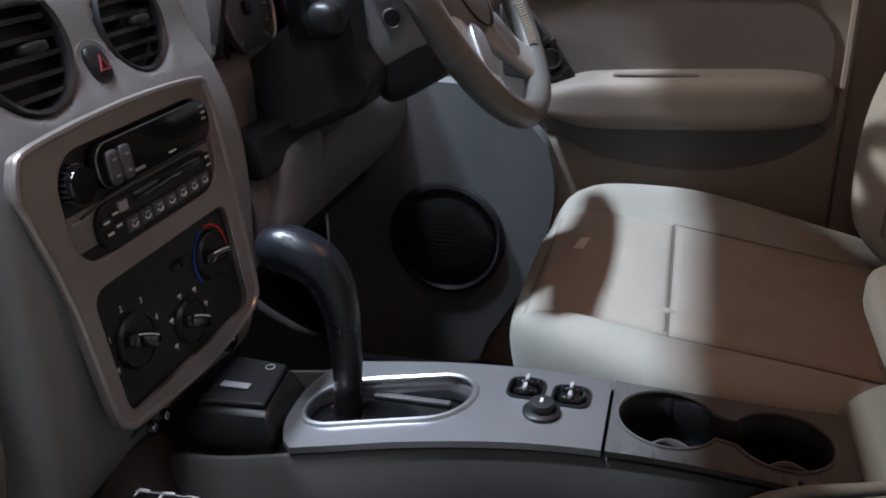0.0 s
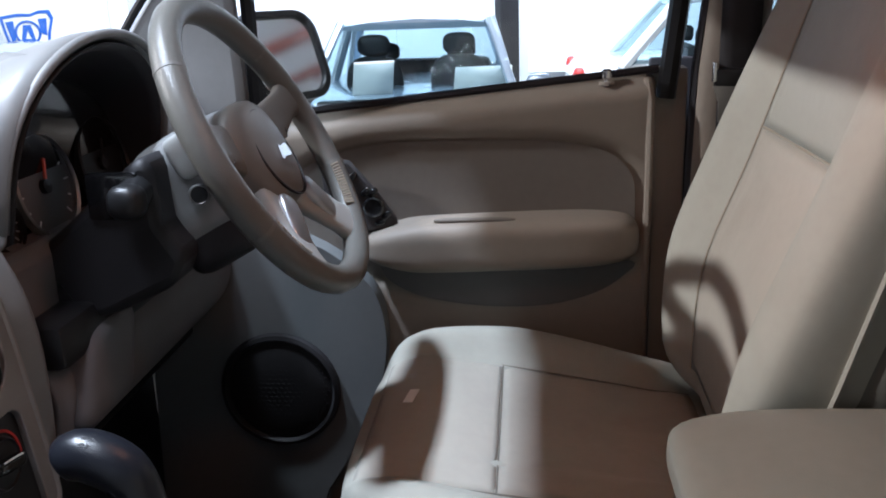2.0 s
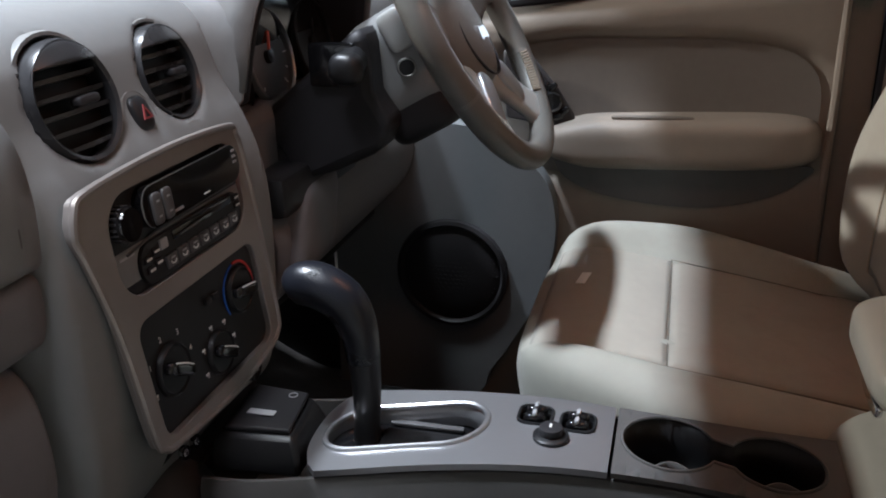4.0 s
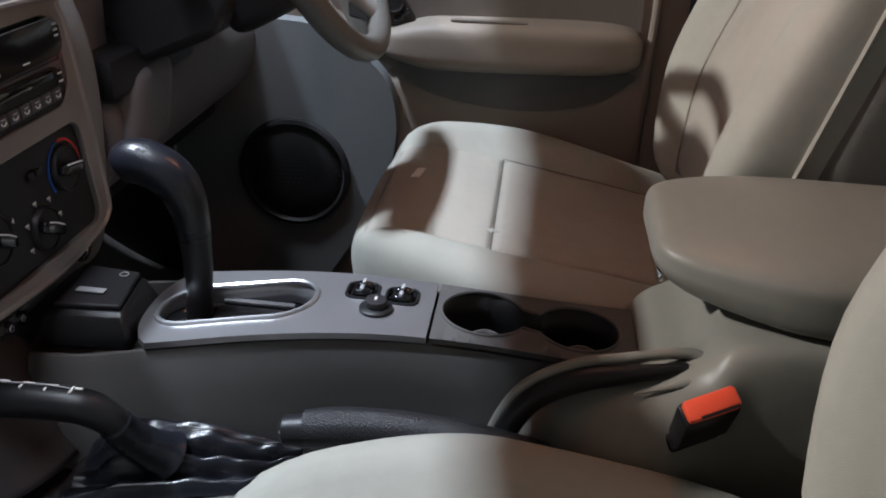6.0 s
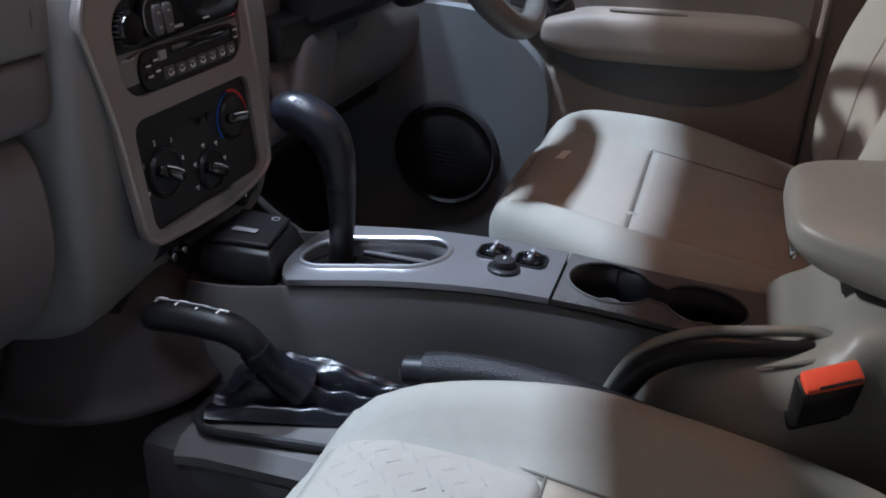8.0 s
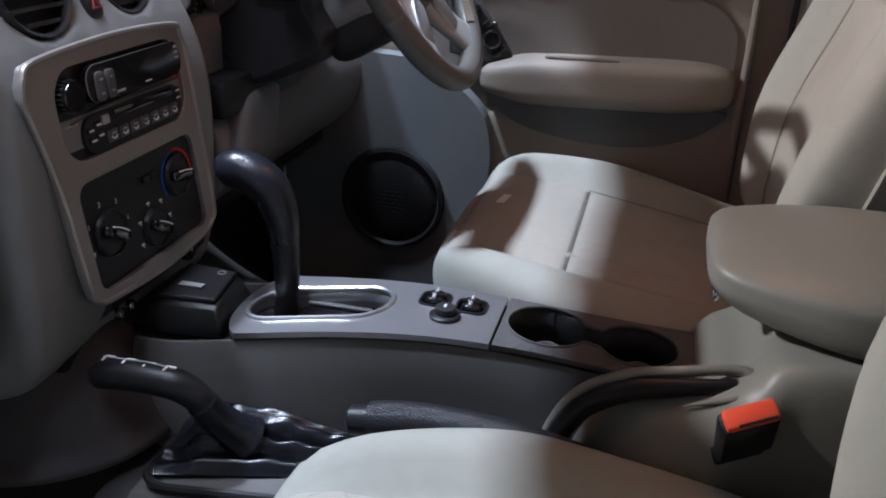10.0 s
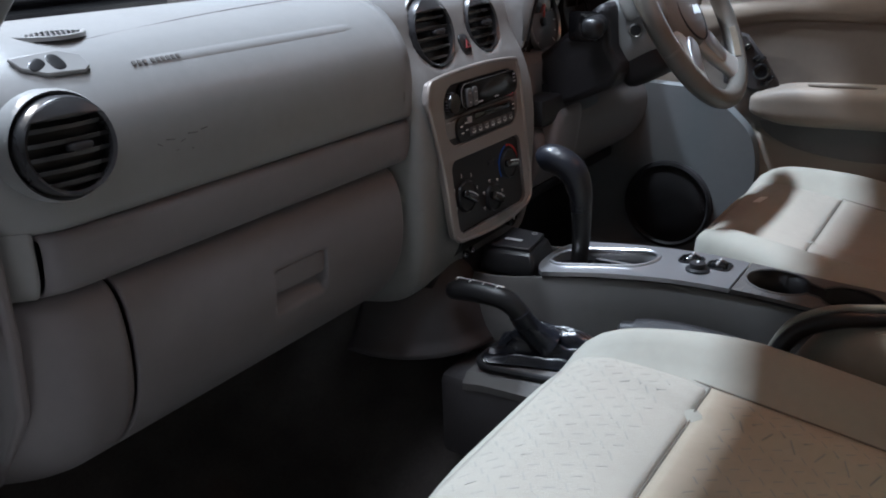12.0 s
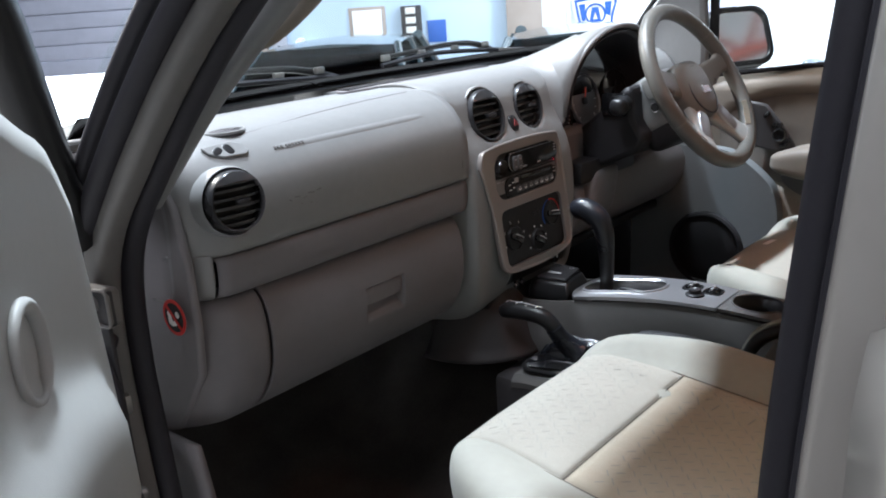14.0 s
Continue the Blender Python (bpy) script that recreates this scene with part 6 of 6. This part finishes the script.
# ---- outside: bonnet, wipers, hall fittings, parked cars ----
bonnet = thing("bonnet", (0, 1.0, 0.95), "glossy pale bonnet of the car beyond the windscreen", "bonnet")
part("skin", sheet(lambda u, v: (-0.66 + 1.32 * u, 0.58 + 0.85 * v, 1.105 - 0.03 * v - 0.05 * (2 * u - 1) ** 2 + 0.012 * math.cos((2 * u - 1) * 6)), 20, 14), PAINT, bonnet, thick=0.01)
part("cowl", sheet(lambda u, v: (-0.68 + 1.36 * u, 0.50 + 0.09 * v, 1.135 - 0.03 * v), 10, 3), BLACK, bonnet, "black cowl grille", thick=0.006)
for foot, knee, tip in (((-0.03, 0.535, 1.165), (-0.20, 0.525, 1.214), (-0.43, 0.520, 1.226)), ((0.475, 0.530, 1.165), (0.31, 0.522, 1.219), (0.04, 0.518, 1.214))):
    w = thing("wiper", foot, "black windscreen wiper resting on the glass", "wiper", "wipers")
    part("arm", tube(curve_points([foot, knee, tip], 12), [0.009 - 0.0004 * i for i in range(13)], 8), BLACK, w)
    part("blade", tube(curve_points([(knee[0] + 0.09, knee[1] - 0.012, knee[2] - 0.022), ((knee[0] + tip[0]) / 2, tip[1] - 0.012, knee[2] - 0.010), (tip[0] - 0.03, tip[1] - 0.012, tip[2] - 0.014)], 12), 0.005, 6), RUBBER, w)
    for k in range(4):
        x = knee[0] + 0.05 + (tip[0] - knee[0] - 0.06) * k / 3
        part("bracket", rbox((x, 0.514, knee[2] - 0.006), (0.022, 0.008, 0.012), 0.002), STEEL, w, "worn metal bracket")

grab = thing("grab_handle", (-0.66, 0.0, 1.33), "beige plastic grab handle on the front pillar", "handle")
part("loop", tube(curve_points([(-0.672, 0.045, 1.292), (-0.640, 0.040, 1.300), (-0.615, 0.000, 1.335), (-0.606, -0.06, 1.385), (-0.615, -0.12, 1.43), (-0.645, -0.15, 1.452)], 20), [0.018, 0.0165] + [0.0125] * 17 + [0.0165, 0.018], 12), BEIGE, grab)

HALLD = Vector((0.80, 0.60, 0))
HALLE = Vector((0.60, -0.80, 0))
HALLO = Vector((-0.6, -0.3, 0)) + HALLD * 11.0
def on_wall(s, z, out=0.0):
    return HALLO + HALLE * s + Vector((0, 0, z)) - HALLD * out


def wall_box(name, s0, s1, z0, z1, mat, label, depth=0.06, kind="structure", category=""):
    m = Matrix.Translation(on_wall((s0 + s1) / 2, (z0 + z1) / 2)) @ Matrix((HALLE, -HALLD, (0, 0, 1))).transposed().to_4x4()
    return tagged(part(name, rbox((0, depth / 2, 0), (s1 - s0, depth, z1 - z0), 0.005, m=m), mat, None), label, category or name.split("_")[0], kind=kind)


GZ = -0.38
wall_box("wall_inner", -9, 12, GZ, 4.6, HALLWALL, "white painted inner wall with panels", 0.05)
wall_box("wall_panel", -4.2, 0.30, GZ, 4.2, HALLBLUE, "pale blue painted wall panel", 0.09, category="wall")
wall_box("column", 0.17, 0.62, GZ, 4.4, BROWN, "brown steel column against the wall", 0.25, "", "column")
wall_box("column", -3.25, -2.98, GZ, 4.4, BROWN, "brown steel column against the blue wall", 0.22, "", "column")
wall_box("column", -2.92, -2.72, GZ, 4.4, SHUTTER, "grey steel column against the blue wall", 0.18, "", "column")
wall_box("door_frame", -1.88, -1.40, GZ, 1.24, BROWN, "thin frame round a white door", 0.11, "", "door frame")
wall_box("door", -1.83, -1.45, GZ, 1.20, HALLWALL, "white door in the blue wall", 0.14, "", "door")
box = wall_box("switch_box", -1.19, -0.93, 0.80, 1.22, CHARCOAL, "dark switch box with white labels on the wall", 0.2, "", "box")
for k in range(3):
    m = Matrix.Translation(on_wall(-1.065, 0.92 + 0.12 * k)) @ Matrix((HALLE, -HALLD, (0, 0, 1))).transposed().to_4x4()
    part("label_plate", rbox((0, 0.1075, 0), (0.13, 0.215, 0.08), 0.004, m=m), WHITEPRINT, box)
wall_box("notice", -0.86, -0.62, 0.74, 1.02, BLUEPRINT, "blue and red notice on the wall", 0.11, "", "notice")
wall_box("cabinet", -2.52, -2.25, 0.45, 0.85, HALLWALL, "pale cabinet on the blue wall", 0.2, "", "cabinet")
wall_box("cabinet", -2.2, -2.05, 0.48, 0.72, SHUTTER, "small grey box on the blue wall", 0.18, "", "cabinet")
wall_box("panel_recess", 2.42, 3.1, 0.55, 1.30, SHUTTER, "pale recess in the white wall", 0.06, "", "panel")
for k in range(7):
    wall_box("wall_rib", 0.95 + 1.25 * k, 0.99 + 1.25 * k, GZ, 4.4, HALLWALL, "white rib of the wall cladding", 0.08, "structure", "wall")
sign = thing("wall_sign", tuple(on_wall(1.31, 0.75, 0.06)), "white wall sign with a blue shield emblem", "sign")
SG = Matrix.Translation(on_wall(1.31, 0.955, 0.09)) @ Matrix((HALLE, (0, 0, 1), -HALLD)).transposed().to_4x4()
shield = [(0.78 * a, 0.86 * b) for a, b in [(-0.34, 0.22), (-0.1, 0.25), (0.06, 0.24), (0.18, 0.28), (0.32, 0.28), (0.36, 0.18), (0.30, 0.0), (0.27, -0.17), (0.05, -0.20), (-0.04, -0.25), (-0.26, -0.14), (-0.30, 0.0)]]
part("board", slab([(x * 1.12, y * 1.12) for x, y in shield], 0.02, SG @ pose(0, 0, 0.010)), WHITEPRINT, sign)
part("shield", slab([(x, y) for x, y in shield], 0.008, SG @ pose(0, 0, 0.020), [[(x * 0.88, y * 0.86) for x, y in shield]]), BLUEPRINT, sign, "blue shield outline")
part("field", slab([(-0.21, 0.13), (-0.13, 0.14), (-0.13, -0.07), (-0.17, -0.08)], 0.006, SG @ pose(0, 0, 0.018)), BLUEPRINT, sign)
part("field", slab([(0.12, 0.15), (0.21, 0.155), (0.19, -0.03), (0.135, 0.0)], 0.006, SG @ pose(0, 0, 0.018)), BLUEPRINT, sign)
part("roundel", slab(ring(0.135), 0.006, SG @ pose(0, 0.005, 0.022), [ring(0.112)]), BLUEPRINT, sign, "blue ring")
part("emblem", slab([(-0.075, -0.09), (0.075, -0.09), (0.04, 0.09), (-0.04, 0.09)], 0.005, SG @ pose(0, 0.0, 0.020), [[(-0.03, -0.06), (0.03, -0.06), (0.0, 0.04)]]), BLUEPRINT, sign)

shutter = thing("roller_shutter", tuple(on_wall(-6.4, GZ, 0.2)), "half-open grey roller shutter with daylight below", "roller door")
SH = Matrix.Translation(on_wall(-6.6, 0)) @ Matrix((HALLE, -HALLD, (0, 0, 1))).transposed().to_4x4()
for i in range(18):
    part("slat", rbox((0, 0.16, 0.72 + i * 0.2), (4.4, 0.05, 0.196), 0.02, m=SH), SHUTTER, shutter)
for x in (-2.25, 2.25):
    part("guide", rbox((x, 0.16, 2.0), (0.1, 0.1, 4.76), 0.01, m=SH), SHUTTER, shutter, "steel shutter guide")
tagged(part("backdrop", rbox((0, 0.10, 0.12), (4.4, 0.04, 1.0), 0, m=SH), DAYLIGHT, None), "bright daylight outside the open shutter", "daylight", kind="structure")


def parked_car(at, turn, paint, label, length=4.1, width=1.70, high=1.42, pane=None):
    c = thing("parked_car", at, label, "car", "parked cars")
    m = Matrix.Translation(at) @ pose(0, 0, 0, 0, 0, turn)
    L, W = length / 2, width / 2
    pane = pane or TINT
    def ring_at(y, w, zb, zt):
        return [m @ Vector(p) for p in ((-w * 0.96, y, zb), (-w, y, zb + 0.15), (-w, y, (zb + zt) / 2), (-w * 0.97, y, zt - 0.08), (-w * 0.86, y, zt), (w * 0.86, y, zt), (w * 0.97, y, zt - 0.08), (w, y, (zb + zt) / 2), (w, y, zb + 0.15), (w * 0.96, y, zb))]
    secs = [(-L, 0.78, 0.36, 0.80), (-L + 0.12, 0.92, 0.24, 0.92), (-L + 0.6, 1.0, 0.20, 0.95), (0, 1.0, 0.18, 0.93), (L - 1.3, 1.0, 0.18, 0.92), (L - 0.9, 0.99, 0.2, 0.86), (L - 0.35, 0.94, 0.22, 0.76), (L - 0.08, 0.84, 0.25, 0.66), (L, 0.70, 0.34, 0.56)]
    part("body", loft([ring_at(y, w * W, a, b) for y, w, a, b in secs]), paint, c, "painted car body")
    base, top = 0.91, high
    yf, yr, tf, tr = L - 1.12, -L + 0.45, L - 1.95, -L + 1.0
    wb, wt = W * 0.9, W * 0.70
    roof = part("roof", loft([[m @ Vector((x * wt, y, top - 0.05 * abs(x) ** 2 - d)) for x in (-1, -0.6, 0, 0.6, 1)] + [m @ Vector((x * wt, y, top - 0.08 - d)) for x in (0.98, -0.98)] for y, d in ((tf, 0.02), (tf - 0.25, 0.0), ((tf + tr) / 2, -0.01), (tr + 0.2, 0.0), (tr, 0.03))]), paint, c, "painted roof")
    for s in (-1, 1):
        for b0, t0, r in ((yf, tf, 0.035), ((yf + yr) / 2 - 0.05, (tf + tr) / 2, 0.04), (yr, tr, 0.06)):
            part("pillar", rod(m @ Vector((s * wb, b0, base - 0.03)), m @ Vector((s * wt, t0, top - 0.05)), r, n=8), paint, c)
        for y0, t0, y1, t1 in ((yf - 0.05, tf - 0.03, (yf + yr) / 2, (tf + tr) / 2), ((yf + yr) / 2 - 0.05, (tf + tr) / 2 - 0.03, yr + 0.08, tr + 0.05)):
            q = [m @ Vector(p) for p in ((s * wb, y0, base), (s * wb, y1, base), (s * wt, t1, top - 0.06), (s * wt, t0, top - 0.06))]
            part("side_window", loft([[q[0], q[1]], [q[3], q[2]]], caps=False, closed=False), pane, c, "tinted side glass", thick=0.004)
        mir = part("wing_mirror", sup((s * (W + 0.09), yf - 0.28, 0.98), (0.09, 0.05, 0.065), 3, 8, None, m), paint, c, "painted wing mirror")
        part("head_light", sup((s * W * 0.72, L - 0.16, 0.62), (0.17, 0.12, 0.085), 3, 8, None, m), CHROME, c, "clear headlight")
        part("tail_light", sup((s * W * 0.80, -L + 0.07, 0.78), (0.12, 0.06, 0.12), 3, 8, None, m), REDPRINT, c, "red tail light")
        for y in (L - 0.78, -L + 0.72):
            wh = part("wheel", turned([(0.30, -0.1), (0.31, -0.08), (0.31, 0.08), (0.29, 0.10), (0.2, 0.10), (0.19, 0.07), (0, 0.08)], 28, m @ pose(s * (W - 0.09), y, 0.31, 0, 90 * s, 0)), TYRE, c, "black tyre")
            part("rim", turned([(0.195, 0.06), (0.19, 0.09), (0.06, 0.10), (0, 0.10)], 20, m @ pose(s * (W - 0.09), y, 0.31, 0, 90 * s, 0)), STEEL, wh, "alloy rim")
        part("front_seat", sup((s * 0.34, 0.05, 0.86), (0.23, 0.07, 0.30), 3.5, 8, None, m), CHARCOAL, c, "dark seat back")
        part("headrest", sup((s * 0.34, 0.03, 1.24), (0.13, 0.045, 0.085), 3, 8, None, m), CHARCOAL, c, "dark headrest")
        part("rear_headrest", sup((s * 0.34, -0.85, 1.13), (0.13, 0.045, 0.08), 3, 8, None, m), CHARCOAL, c)
    for y0, t0, n in ((yf, tf, "front_screen"), (yr, tr, "rear_screen")):
        g = part(n, sheet(lambda u, v: m @ Vector(((2 * u - 1) * (wb + (wt - wb) * v), y0 + (t0 - y0) * v + 0.05 * (1 - (2 * u - 1) ** 2) * (1 if y0 > 0 else -1) * (1 - 0.5 * v), base + (top - 0.05 - base) * v)), 10, 6), pane, c, "tinted screen", thick=0.004)
    part("rear_bench", rbox((0, -0.95, 0.80), (width * 0.72, 0.16, 0.52), 0.06, m=m), CHARCOAL, c, "dark rear seat bench")
    part("dashboard_top", rbox((0, yf - 0.25, 0.88), (width * 0.8, 0.5, 0.06), 0.02, m=m), CHARCOAL, c)
    part("cabin_floor", rbox((0, -0.3, 0.70), (width * 0.8, 2.0, 0.1), 0.02, m=m), CHARCOAL, c)
    part("grille", rbox((0, L - 0.04, 0.45), (width * 0.5, 0.06, 0.14), 0.02, m=m), BLACK, c, "black grille")
    return m


m = parked_car((6.55, 0.60, GZ), 93, CARBLUE, "pale blue-grey hatchback with white price cards in its windscreen", 4.1, 1.68, 1.46)
for x0, x1, h in ((-0.72, -0.30, 0.19), (0.15, 0.45, 0.25)):
    card = thing("price_card", tuple(m @ Vector(((x0 + x1) / 2, 0.60, 0.91))), "blank white price card standing inside a windscreen", "card", "price cards")
    part("sheet", loft([[m @ Vector((x0, 0.62, 0.912)), m @ Vector((x1, 0.62, 0.912))], [m @ Vector((x0 - 0.02, 0.57, 0.912 + h)), m @ Vector((x1 - 0.02, 0.57, 0.912 + h * 0.97))]], caps=False, closed=False), WHITEPRINT, card, thick=0.003)
parked_car((8.62, -2.80, GZ), 180, CARWHITE, "white hatchback parked side-on with a red tail light", 4.2, 1.72, 1.54)
parked_car((5.15, 3.10, GZ), 121, CARDARK, "dark teal saloon parked in front of the sign", 4.5, 1.75, 1.375, DARKPANE)
parked_car((4.3, 5.2, GZ), 125, CARDARK, "dark saloon parked beside the blue wall", 4.5, 1.75, 1.38, DARKPANE)
wall_box("wall_post", 7.62, 7.95, GZ, 4.4, CHARCOAL, "dark steel post against the white wall", 0.2, "", "post")
wall_box("wall_post", 9.30, 9.50, GZ, 4.4, SHUTTER, "blue-grey steel post against the white wall", 0.2, "", "post")

# ---- hall roof trusses behind the car, caught by the door mirror ----
for ty in (-3.4, -6.2, -9.0):
    truss = thing("roof_truss", (2.1, ty, 4.3), "red-brown lattice steel roof truss spanning the hall", "truss", "roof trusses")
    for tz in (4.15, 4.95):
        part("chord", rbox((2.1, ty, tz), (22.2, 0.12, 0.10), 0.01), TRUSS, truss)
    for i in range(18):
        x0 = -8.6 + 1.2 * i
        part("diagonal", rod((x0, ty, 4.16), (x0 + 0.6, ty, 4.94), 0.035, n=6), WHITEPRINT if i % 3 == 1 else TRUSS, truss)
        part("diagonal", rod((x0 + 0.6, ty, 4.94), (x0 + 1.2, ty, 4.16), 0.035, n=6), TRUSS, truss)
